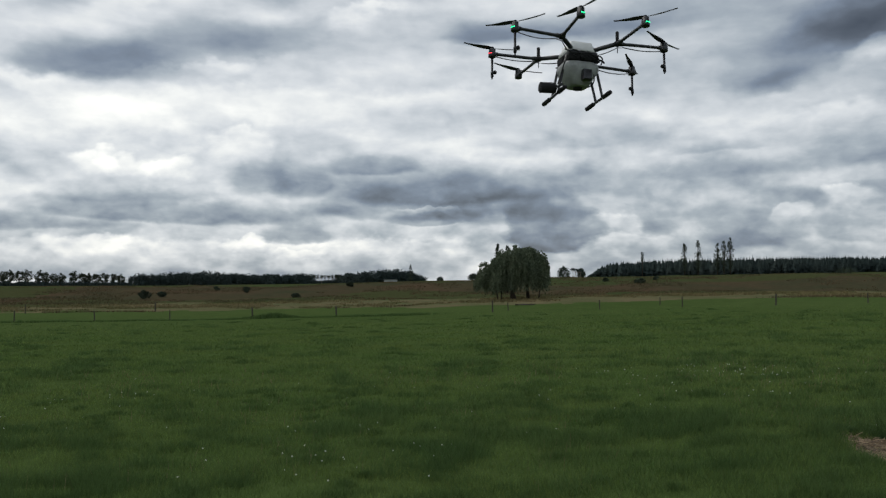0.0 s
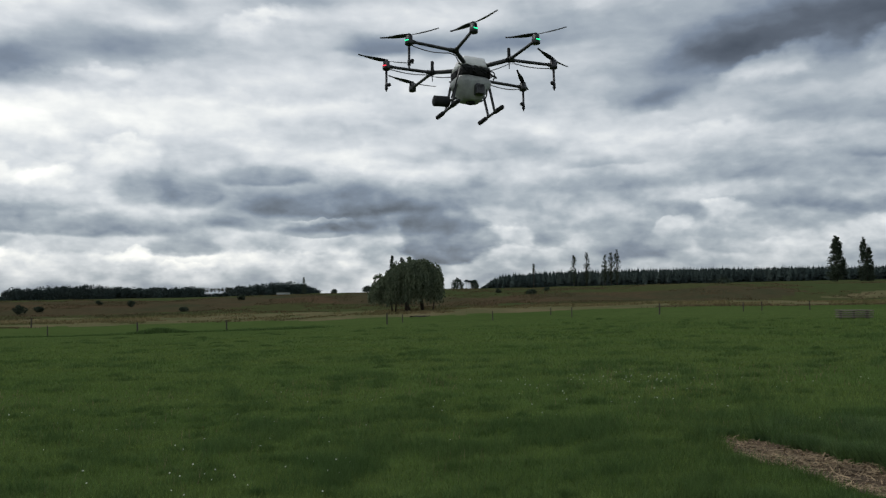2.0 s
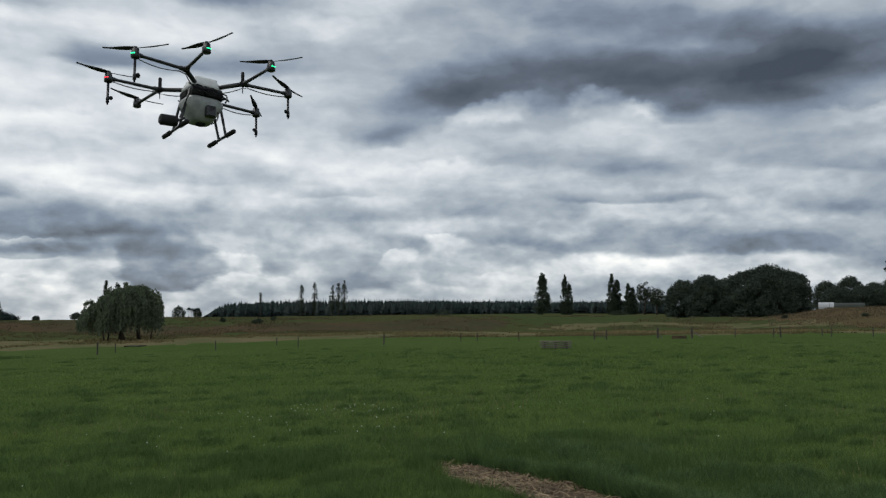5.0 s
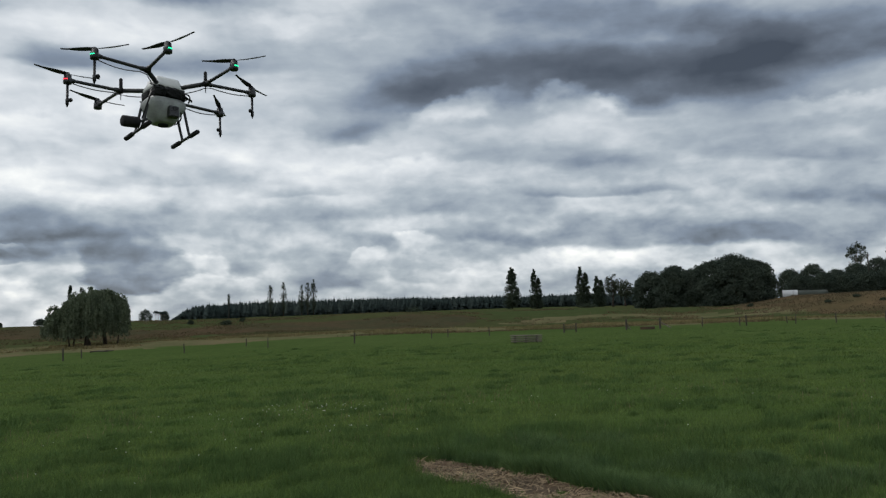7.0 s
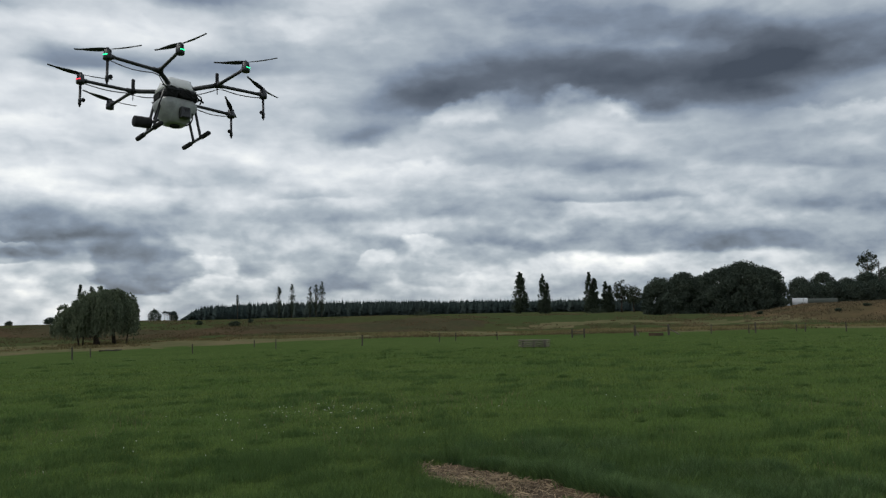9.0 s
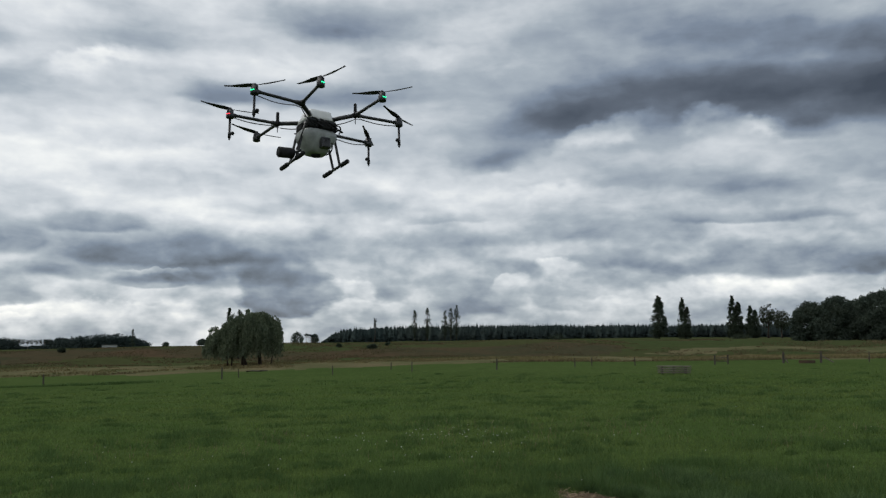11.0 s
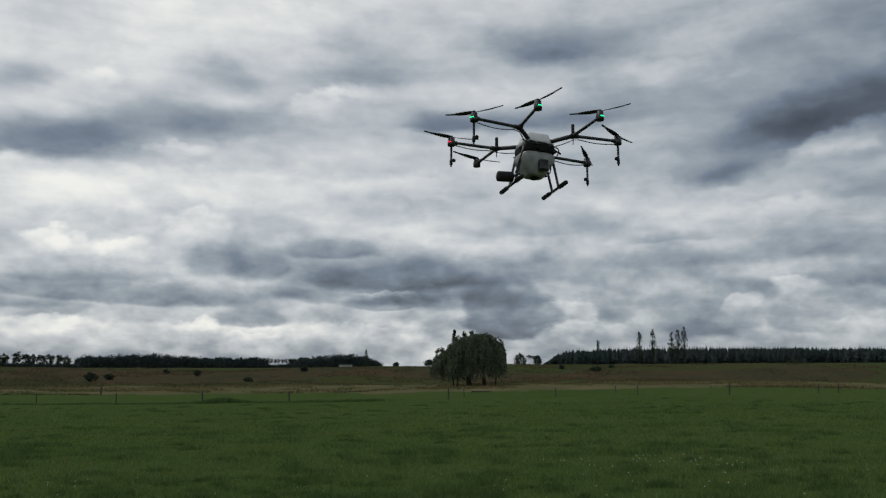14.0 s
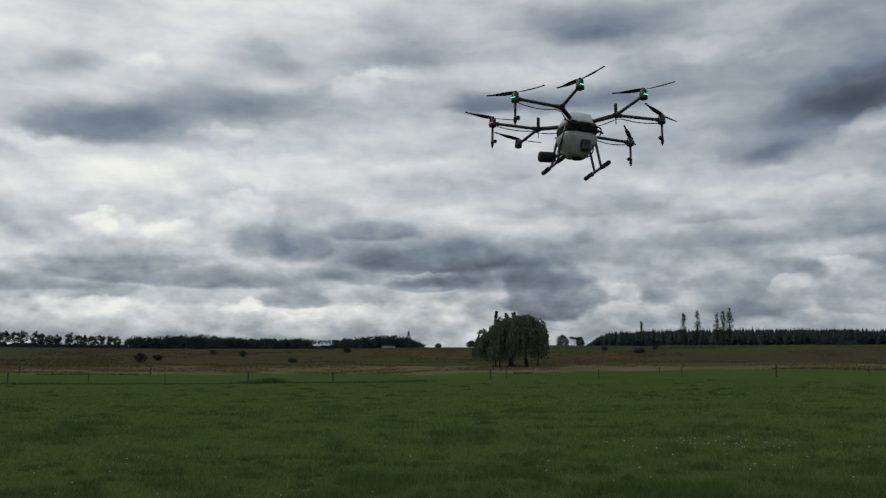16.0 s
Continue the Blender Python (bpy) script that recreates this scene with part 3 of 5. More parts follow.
def build_grass():
    rng = np.random.default_rng(5)
    short, rank = [], []
    n = 760000
    d = np.exp(rng.uniform(math.log(4.5), math.log(112.0), n))
    a = np.radians(rng.uniform(-33.0, 62.0, n))
    x, y = d * np.sin(a), d * np.cos(a)
    keep = (~in_patch(x, y)) & (rng.uniform(0, 1, n) < np.clip((105 - d) / 70, 0, 1))
    x, y, d = x[keep], y[keep], d[keep]
    r = mottle(x, y, 0.9, 31) * 0.42 + mottle(x, y, 2.6, 32) * 0.4 + mottle(x, y, 0.2, 33) * 0.24
    edge = in_patch(x, y, 0.22) & ((x > 4.85) | (y > 9.0))
    lush = (r + rng.normal(0, 0.05, len(x)) > 0.74) | edge
    size = np.clip(d / 8.0, 1, 6)
    tall = rng.uniform(0.035, 0.085, len(x)) * (0.6 + 0.8 * r) * size ** 0.12
    short.append(blades(rng, x[~lush], y[~lush], tall[~lush], (0.0048 * size * rng.uniform(0.7, 1.3, len(x)))[~lush], 0.9))
    tall = rng.uniform(0.07, 0.15, len(x)) * (1 + 1.5 * edge) * np.clip((r - 0.58) * 7, 0.7, 1.5) * size ** 0.08
    rank.append(blades(rng, x[lush], y[lush], tall[lush], (0.0062 * size)[lush], 0.8))
    # clumps, each a low dome of darker blades
    tx, ty, tr = tufts(rng, 560, 5.0, 85.0)
    bx, by, br = tufts(rng, 46, 8.0, 13.0, 20.0, 46.0)
    nx, ny, nr = tufts(rng, 340, 4.8, 17.0)
    tx, ty, tr = np.concatenate([tx, bx, nx]), np.concatenate([ty, by, ny]), np.concatenate([tr, br * 1.2, nr * 0.45])
    k = np.repeat(np.arange(len(tx)), 210)
    u, v = rng.normal(0, 0.55, len(k)), rng.normal(0, 0.5, len(k))
    x, y = tx[k] + u * tr[k] * 1.5, ty[k] + v * tr[k]
    tall = rng.uniform(0.06, 0.13, len(k)) * np.exp(-(u * u + v * v)) * (0.6 + tr[k]) + 0.04
    keep = ~in_patch(x, y)
    wide = 0.0065 * np.clip(np.hypot(x, y) / 8.0, 1, 5)
    rank.append(blades(rng, x[keep], y[keep], tall[keep], wide[keep], 0.8))
    # lush growth hanging over the far edge of the bare soil, coloured with its shade
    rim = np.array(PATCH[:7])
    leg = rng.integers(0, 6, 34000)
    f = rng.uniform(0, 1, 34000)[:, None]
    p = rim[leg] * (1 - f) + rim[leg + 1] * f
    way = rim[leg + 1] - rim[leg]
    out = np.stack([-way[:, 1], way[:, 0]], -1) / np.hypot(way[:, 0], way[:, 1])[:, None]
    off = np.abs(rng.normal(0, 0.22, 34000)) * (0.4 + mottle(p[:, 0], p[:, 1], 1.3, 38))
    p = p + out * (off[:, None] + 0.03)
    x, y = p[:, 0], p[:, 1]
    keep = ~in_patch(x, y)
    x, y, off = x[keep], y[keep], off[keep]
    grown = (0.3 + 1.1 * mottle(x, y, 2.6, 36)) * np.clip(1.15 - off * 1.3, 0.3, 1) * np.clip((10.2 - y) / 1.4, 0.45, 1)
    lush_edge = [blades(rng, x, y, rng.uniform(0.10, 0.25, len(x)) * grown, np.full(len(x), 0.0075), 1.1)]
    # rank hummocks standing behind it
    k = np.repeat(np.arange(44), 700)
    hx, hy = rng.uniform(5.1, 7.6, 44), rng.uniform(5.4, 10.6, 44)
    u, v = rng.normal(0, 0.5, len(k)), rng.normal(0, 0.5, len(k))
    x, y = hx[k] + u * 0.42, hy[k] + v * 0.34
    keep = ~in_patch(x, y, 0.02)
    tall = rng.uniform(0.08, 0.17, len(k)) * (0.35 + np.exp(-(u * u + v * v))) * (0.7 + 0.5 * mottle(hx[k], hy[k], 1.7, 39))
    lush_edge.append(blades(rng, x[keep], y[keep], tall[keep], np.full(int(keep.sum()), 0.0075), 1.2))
    # ragged near edge hanging over the soil
    x, y = rng.uniform(3.6, 4.9, 26000), rng.uniform(4.5, 10.2, 26000)
    keep = in_patch(x, y, 0.2) & ~in_patch(x, y, -0.07) & (x < 4.75)
    x, y = x[keep], y[keep]
    short.append(blades(rng, x, y, rng.uniform(0.05, 0.16, len(x)) * (0.4 + mottle(x, y, 2.4, 37)), np.full(len(x), 0.0055), 1.0))
    for name, lists, mat, label in (("grass", short, BLADE, "short green grazed grass blades over the field"), ("rank_grass", rank, RANK, "taller dark green grass tufts in the field"), ("shaded_lush_grass", lush_edge, LUSH_SHADED, "bluish lush grass overhanging the bare soil, shade put into its colour")):
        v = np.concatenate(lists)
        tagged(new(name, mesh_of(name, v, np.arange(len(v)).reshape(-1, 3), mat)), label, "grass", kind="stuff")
    # dead seed stalks
    x, y, d = sector(rng, 3600, 5, 22)
    keep = (~in_patch(x, y)) & (mottle(x, y, 0.8, 41) > 0.55)
    v = blades(rng, x[keep], y[keep], rng.uniform(0.1, 0.22, keep.sum()), 0.0035 * np.clip(d[keep] / 8, 1, 3), 0.6)
    tagged(new("dead_stalks", mesh_of("dead_stalks", v, np.arange(len(v)).reshape(-1, 3), STRAW)), "thin pale dead grass stalks among the green", "grass", kind="stuff")


build_grass()


def build_patch():
    """Bare strip with trampled straw."""
    rng = np.random.default_rng(8)
    step = 0.06
    gx, gy = np.meshgrid(np.arange(3.9, 6.1, step), np.arange(4.3, 10.5, step))
    z = ground(gx, gy) + 0.012 + (mottle(gx, gy, 6, 51) - 0.5) * 0.03
    nx = gx.shape[1]
    inside = in_patch(gx + step / 2, gy + step / 2, 0.04)[:-1, :-1]
    i, j = np.nonzero(inside)
    a = i * nx + j
    me = mesh_of("bare_patch", np.stack([gx, gy, z], -1).reshape(-1, 3), np.stack([a, a + 1, a + 1 + nx, a + nx], -1), SOIL, True)
    tagged(new("bare_patch", me), "bare brown soil strip worn into the pasture", "bare ground", kind="structure")
    x, y = rng.uniform(4.0, 6.0, 26000), rng.uniform(4.4, 10.4, 26000)
    keep = in_patch(x, y) & (mottle(x, y, 2.2, 52) + rng.uniform(-0.3, 0.3, 26000) > 0.36)
    x, y = x[keep], y[keep]
    n = len(x)
    z = ground(x, y) + rng.uniform(0.015, 0.045, n)
    a, length, width = rng.uniform(0, np.pi, n), rng.uniform(0.02, 0.1, n) * rng.uniform(0.6, 1.8, n), rng.uniform(0.003, 0.012, n) * rng.uniform(0.6, 1.8, n)
    along = np.stack([np.cos(a) * length, np.sin(a) * length, rng.normal(0, 0.18, n) * length], -1) / 2
    side = np.stack([-np.sin(a) * width, np.cos(a) * width, rng.normal(0, 0.3, n) * width], -1) / 2
    c = np.stack([x, y, z], -1)
    v = np.stack([c - along - side, c + along - side * 0.5, c + along + side * 0.5, c - along + side], 1).reshape(-1, 3)
    tagged(new("straw_litter", mesh_of("straw_litter", v, np.arange(len(v)).reshape(-1, 4), STRAW)), "pale trampled straw and chips on bare soil", "straw", kind="stuff")


build_patch()


def build_flowers():
    rng = np.random.default_rng(12)
    bm = bmesh.new()
    for bearing, distance, count, spread in ((17.2, 18.4, 16, 0.9), (20.7, 18.0, 9, 0.8), (13.5, 17.5, 8, 0.8), (17.6, 14.0, 5, 0.5), (-3.6, 9.2, 9, 0.45), (-8.5, 17.0, 5, 1.2), (-22, 16, 9, 0.8), (-26, 13, 6, 0.6), (-14, 12, 5, 1.2), (5, 16, 6, 2.0), (-18, 8.3, 3, 0.6), (0, 11, 5, 1.5), (30, 16, 8, 2.5), (40, 18, 8, 3.0), (10, 13, 6, 2.0)):
        p = spot(bearing, distance)
        for k in range(int(count * 1.8)):
            x, y = p.x + rng.normal(0, spread * 1.2), p.y + rng.normal(0, spread)
            z = float(ground(x, y)) + rng.uniform(0.05, 0.10)
            bmesh.ops.create_icosphere(bm, subdivisions=1, radius=rng.uniform(0.007, 0.012), matrix=pose(x, y, z) @ Matrix.Diagonal((1, 1, 0.75, 1)))
    tagged(new("clover_flowers", bm_mesh("clover_flowers", bm, FLOWER)), "small white clover heads scattered in the pasture", "flowers", kind="stuff")


build_flowers()


def build_tussocks():
    """Dry grass standing in the strip past the fence, on the bank and on the mound."""
    rng = np.random.default_rng(15)
    d = rng.uniform(120, 232, 190000)
    a = np.radians(rng.uniform(-33, 62, 190000))
    x, y = d * np.sin(a), d * np.cos(a)
    mound = (np.degrees(a) > 46.5) & (d > 172)
    strip = (d > 126) & (d < 152)
    keep = mottle(x, y, 0.09, 61) * 0.7 + mottle(x, y, 0.35, 62) * 0.4 > np.where(strip, 0.45, np.where(mound, 0.4, 0.6))
    x, y, d, strip, mound = x[keep], y[keep], d[keep], strip[keep], mound[keep]
    for name, sel, mat, label, height in (("dry_tussocks", strip, DRY_TUFT, "pale dry grass tussocks along the foot of the bank", 0.35), ("mound_tussocks", mound, MOUND_TUFT, "dead brown grass standing on the mound", 0.4), ("bank_tussocks", ~(strip | mound), BANK_TUFT, "rough brown tussocks on the bank", 0.32)):
        n = int(sel.sum())
        v = blades(rng, x[sel], y[sel], rng.uniform(0.3, 1.0, n) * height, rng.uniform(0.06, 0.26, n), 0.5)
        tagged(new(name, mesh_of(name, v, np.arange(len(v)).reshape(-1, 3), mat)), label, "grass", kind="stuff")


build_tussocks()


def build_fence_grass():
    """Rank growth left standing along the fence."""
    rng = np.random.default_rng(19)
    a = np.concatenate([rng.uniform(-33, -1, 5200), rng.normal(-11.3, 1.0, 1500), rng.normal(-2.0, 0.9, 500)])
    d = 94.6 + rng.normal(0, 0.5, len(a))
    x, y = d * np.sin(np.radians(a)), d * np.cos(np.radians(a))
    hump = np.exp(-((a + 11.3) / 1.2) ** 2)
    tall = rng.uniform(0.12, 0.3, len(a)) * (0.5 + mottle(x, y, 0.2, 71)) * (1 + 1.4 * hump)
    v = blades(rng, x, y, tall, rng.uniform(0.05, 0.12, len(a)), 0.5)
    tagged(new("fence_grass", mesh_of("fence_grass", v, np.arange(len(v)).reshape(-1, 3), RANK)), "dark rank grass left along the fence line", "grass", kind="stuff")


build_fence_grass()


# ---- trees ----
def leaf_quads(rng, centres, size, droop=0.0):
    """A kite-shaped leaf spray at each centre."""
    n = len(centres)
    u = rng.normal(size=(n, 3))
    u[:, 2] -= droop
    u /= np.linalg.norm(u, axis=1)[:, None]
    v = np.cross(u, rng.normal(size=(n, 3)))
    v /= np.linalg.norm(v, axis=1)[:, None] + 1e-9
    s = size * rng.uniform(0.5, 1.3, n)[:, None]
    v = v * s * rng.uniform(0.25, 0.5, n)[:, None]
    u = u * s
    return np.stack([centres - u * 0.5, centres + v * 0.6, centres + u * 0.5, centres - v * 0.6], 1).reshape(-1, 3)


def crown_mesh(name, points, material):
    return mesh_of(name, points, np.arange(len(points)).reshape(-1, 4), material)


def lobes_cloud(rng, count, per, half, middle, lobe, flat=0.8):
    """Leaf places on many small rounded clumps that fill an uneven egg."""
    out = []
    for k in range(count):
        v = rng.normal(size=3)
        v /= np.linalg.norm(v)
        r = rng.uniform(0.45, 1.0) ** 0.6 * rng.uniform(0.85, 1.08)
        c = middle + v * r * half
        p = rng.normal(size=(per, 3))
        p /= np.linalg.norm(p, axis=1)[:, None]
        p *= (lobe * rng.uniform(0.6, 1.35)) * rng.uniform(0.55, 1.05, (per, 1))
        p[:, 2] *= flat
        out.append(c + p)
    return np.concatenate(out)


def dome_cloud(rng, count, per, radius, height, lobe, belly=0.35):
    """Leaf places on clumps that fill a dome reaching the ground."""
    out = []
    for k in range(count):
        t = rng.uniform(0.0, 1.0)
        prof = math.sqrt(max(0.02, 1 - max(0.0, (t - belly) / (1 - belly)) ** 2.2)) * min(1.0, 0.8 + 0.6 * t)
        a, r = rng.uniform(0, 2 * np.pi), prof * radius * rng.uniform(0.25, 1.0) ** 0.45 * rng.uniform(0.9, 1.06)
        c = np.array([math.cos(a) * r, math.sin(a) * r, t * (height - lobe * 0.6)])
        p = rng.normal(size=(per, 3))
        p /= np.linalg.norm(p, axis=1)[:, None]
        p *= (lobe * rng.uniform(0.6, 1.3)) * rng.uniform(0.5, 1.05, (per, 1))
        out.append(c + p)
    return np.concatenate(out)


def limbs(rng, height, radius, reach, count, start=0.25, straight=False):
    """A tapered trunk with forked limbs."""
    bm = bmesh.new()
    lean = 0.004 if straight else 0.015
    line = [Vector((rng.normal(0, lean) * height * (k > 0), rng.normal(0, lean) * height * (k > 0), height * k / 6)) for k in range(7)]
    tube(bm, line, [radius * (1.35 if k == 0 else 1 - 0.13 * k) for k in range(7)], 9)
    for k in range(count):
        z = height * rng.uniform(start, 0.85)
        a = 2 * math.pi * (k / count + rng.uniform(-0.08, 0.08))
        foot = Vector((0, 0, z))
        out = Vector((math.cos(a), math.sin(a), 0)) * reach * rng.uniform(0.6, 1.0)
        rise = min(height * rng.uniform(0.1, 0.28) * (1.8 if straight else 1.0), height * 0.97 - z)
        knee = foot + out * 0.5 + Vector((0, 0, rise * 0.4))
        end = foot + out + Vector((0, 0, rise))
        tube(bm, [foot, knee, end], [radius * 0.45, radius * 0.3, radius * 0.1], 6)
        side = Vector((-out.y, out.x, 0)) * rng.uniform(-0.5, 0.5)
        tube(bm, [knee, knee + out * 0.3 + side * 0.6 + Vector((0, 0, rise * 0.5))], [radius * 0.22, radius * 0.07], 5)
    return bm


def broad_tree(name, place, height, width, label, seed, leaves=7000, size=0.55, material=None, clear=0.12, lobe=None, group="", bark=None, openness=0.0):
    rng = np.random.default_rng(seed)
    tree = thing(name, Matrix.Translation(place), label, "tree", group)
    part("trunk", limbs(rng, height * 0.75, height * 0.028, width * 0.36, 7, max(0.12, clear)), bark or BARK, tree, smooth=True)
    lobe = lobe or width * 0.14
    count = int(60 * (1 - openness))
    half = np.array([width / 2 - lobe * 0.6, width / 2 - lobe * 0.6, height * (1 - clear) / 2 - lobe * 0.5])
    pts = lobes_cloud(rng, count, leaves // count, half, np.array([0, 0, height * (1 + clear) / 2]), lobe)
    if clear < 0.06:
        pts = dome_cloud(rng, 240, leaves // 240, width / 2 - lobe * 0.3, height, lobe)
    pts = pts[pts[:, 2] > 0.1]
    part("crown", crown_mesh("crown", leaf_quads(rng, pts, size), material or LEAF), None, tree)
    return tree


def poplar_tree(place, height, width, label, seed, group, plumes=1, leaves=10500, bare=0.04, sparse=False):
    rng = np.random.default_rng(seed)
    tree = thing("poplar_tree", Matrix.Translation(place), label, "tree", group)
    part("trunk", limbs(rng, height * 0.86, height * 0.013, width * 0.2, 9, 0.1, True), BARK, tree, smooth=True)
    out = []
    for k in range(plumes):
        h = height * (1 if k == 0 else rng.uniform(0.7, 0.9))
        off = np.array([0, 0]) if plumes == 1 else np.array([(k - (plumes - 1) / 2) * width * 0.55, rng.normal(0, 0.2)])
        w = width * 1.3 / (1 if plumes == 1 else 1.6)
        for s in range(130):
            t = bare + (0.985 - bare) * rng.uniform(0, 1) ** 1.1
            prof = min(1.0, 0.78 + 1.6 * (t - bare)) * (1 - max(0, t - 0.36) / 0.66) ** 0.72 + 0.03
            if sparse:
                prof = min(1.0, 0.25 + 1.8 * (t - bare)) * (1 - max(0, t - 0.66) / 0.36) ** 0.6
            a, r = rng.uniform(0, 2 * np.pi), prof * w / 2 * math.sqrt(rng.uniform(0.05, 1.0)) * rng.uniform(0.85, 1.02)
            n = leaves // 130 // plumes
            if sparse and rng.uniform() < 0.08:
                continue
            up = rng.uniform(-0.5, 0.5, n)
            fine = w * (0.03 + 0.05 * prof)
            p = np.stack([off[0] + np.cos(a) * r + rng.normal(0, fine, n), off[1] + np.sin(a) * r + rng.normal(0, fine, n), t * h + up * h * (0.05 + 0.06 * (1 - t))], -1)
            out.append(p[p[:, 2] < h])
    pts = np.concatenate(out)
    part("crown", crown_mesh("crown", leaf_quads(rng, pts, width * (0.12 if sparse else 0.1), -0.8), POPLAR), None, tree)
    return tree


def willow_tree(place, height, width, label, seed):
    rng = np.random.default_rng(seed)
    tree = thing("willow_tree", Matrix.Translation(place), label, "tree")
    bm = limbs(rng, height * 0.7, 0.42, width * 0.36, 8, 0.25)
    part("trunk", bm, BARK, tree, smooth=True)
    bm = bmesh.new()
    tube(bm, [(2.5, 0.4, 0), (2.3, 0.3, 2.0), (2.8, 0.2, 4.2), (3.4, 0, 5.6)], [0.32, 0.26, 0.18, 0.08], 8)
    part("second_trunk", bm, BARK, tree, smooth=True)
    for x, y, lean in ((-2.6, -0.3, -0.5), (-2.0, 0.2, 0.3), (4.2, 0.1, 0.5)):
        bm = bmesh.new()
        tube(bm, [(x, y, -0.1), (x + lean * 0.3, y, 1.3), (x + lean, y, 3.4)], [0.14, 0.11, 0.05], 7)
        part("sucker_stem", bm, BARK, tree, smooth=True)
    # boughs arch out from the crown's heart and let long strands fall
    arches, out = [], []
    for k in range(150):
        a = rng.uniform(0, 2 * np.pi)
        r = math.sqrt(rng.uniform(0.0, 1.0))
        arches.append((a, r, rng.normal(0, 0.42), rng.uniform(0.0, 1.5)))
    for k in range(1900):
        a, r, raised, lifted = arches[k % 150]
        a, r = a + rng.normal(0, 0.07), min(1.08, max(0.02, r + rng.normal(0, 0.05)))
        x, y = math.cos(a) * r * width / 2, math.sin(a) * r * width / 2 * 0.9
        top = height * (0.48 + 0.52 * math.sqrt(max(0.03, 1 - (r * 0.97) ** 2))) + raised - min(1.9, max(0.0, 0.2 - x) * 0.55)
        low = 0.1 + lifted * (0.5 if r > 0.5 else 0.9) + max(0.0, -x - 3.0) * 0.25
        length = max(0.8, (top - low) * rng.uniform(0.4, 1.0) ** 0.8)
        n = int(10 + length * 3.6)
        t = rng.uniform(0, 1, n)
        # the strand rises, bends over and hangs
        bend = np.clip(t * 4.0, 0, 1)
        swing = 0.75 * np.sin(bend * np.pi / 2) + 0.15 * t
        z = top - 0.55 * (1 - bend) ** 2 - np.maximum(0, t - 0.12) * length
        p = np.stack([x + math.cos(a) * swing + rng.normal(0, 0.07, n), y + math.sin(a) * swing + rng.normal(0, 0.07, n), z], -1)
        out.append(p)
    strands = leaf_quads(rng, np.concatenate(out), 0.36, 2.4)
    heart = leaf_quads(rng, lobes_cloud(rng, 70, 110, np.array([width * 0.33, width * 0.3, height * 0.22]), np.array([0.8, 0, height * 0.58]), 0.9), 0.34, 1.0)
    wisp = np.concatenate([np.stack([-width * 0.40 - t * 1.3 + rng.normal(0, 0.10, 40), rng.normal(0, 0.3, 40), height * (0.70 + 0.02 * k) - 1.3 * (t - 0.35) ** 2 - 0.3 * k + rng.normal(0, 0.07, 40)], -1) for k, t in enumerate(rng.uniform(0, 1, (5, 40)))])
    part("crown", crown_mesh("crown", np.concatenate([strands, heart, leaf_quads(rng, wisp, 0.36, 1.5)]), WILLOW), None, tree)
    return tree


def conifer_points(rng, x, y, z, height, width):
    """Ragged tiers of boughs down to the ground."""
    out = []
    tiers = 11
    for k in range(tiers):
        t = k / (tiers - 1)
        r = width / 2 * min(1.0, 1.25 * (1 - t)) ** 0.8 + 0.2
        for b in range(8):
            a = rng.uniform(0, 2 * np.pi)
            c = np.array([x, y, z + height * (0.06 + 0.86 * t)])
            u = np.array([math.cos(a), math.sin(a), 0.25]) * r * rng.uniform(0.7, 1.2)
            s = np.array([-math.sin(a), math.cos(a), 0]) * r * 0.7
            up = np.array([0, 0, height * rng.uniform(0.06, 0.13)])
            out += [c - s * 0.6 - up, c + u - up * 0.6, c + s * 0.6 - up, c + up]
    return np.array(out)


def wood(name, label, left, right, near, far, tops, count, seed, conifer=True, width=4.5, material=None):
    """A far belt of trees: tops are (bearing, height seen in degrees)."""
    rng = np.random.default_rng(seed)
    out = []
    for k in range(count):
        b = left + (right - left) * min(1, max(0, (k + rng.normal(0.5, 1.4)) / count))
        d = rng.uniform(near, far)
        p = spot(b, d)
        top = np.interp(b, [t[0] for t in tops], [t[1] for t in tops])
        h = 1.7 + d * math.tan(radians(top)) - p.z
        h = max(2.0, h * (rng.uniform(0.84, 1.05) if conifer else rng.uniform(0.72, 1.1)) * (1.08 if rng.uniform() < 0.08 else 1.0))
        if conifer:
            out.append(conifer_points(rng, p.x, p.y, p.z, h, width * rng.uniform(0.7, 1.2)))
        else:
            c = dome_cloud(rng, 16, 20, width * 0.5, h, width * 0.22) + np.array([p.x, p.y, p.z])
            out.append(leaf_quads(rng, c[c[:, 2] > p.z], 1.1))
    v = np.concatenate(out)
    tagged(new(name, crown_mesh(name, v, material or PINE)), label, "woodland", kind="stuff")


wood("pine_forest", "dark pine plantation along the rise", 9.9, 40.5, 545, 640, [(9.9, 0.56), (10.4, 1.0), (11.2, 1.38), (15.6, 1.62), (22.4, 1.68), (31, 1.64), (40.5, 1.62)], 1150, 101, width=5.5)
wood("far_hedge", "low dark hedge along the far plain", -29.0, -20.4, 570, 600, [(-29, 0.14), (-25, 0.06), (-20.4, 0.03)], 90, 105, False, 5.0, PINE)
wood("far_scrub", "low dark scrub under thin stems on the plain", -9.0, -6.9, 590, 610, [(-9, 0.16), (-6.9, 0.2)], 22, 106, False, 5.0, PINE)
wood("pine_block", "dark pine block on the far plain", -20.2, -13.8, 585, 640, [(-20.2, 0.45), (-19.5, 0.6), (-16.9, 0.76), (-14.4, 0.68), (-13.8, 0.6)], 120, 102, False, 7.0, PINE)
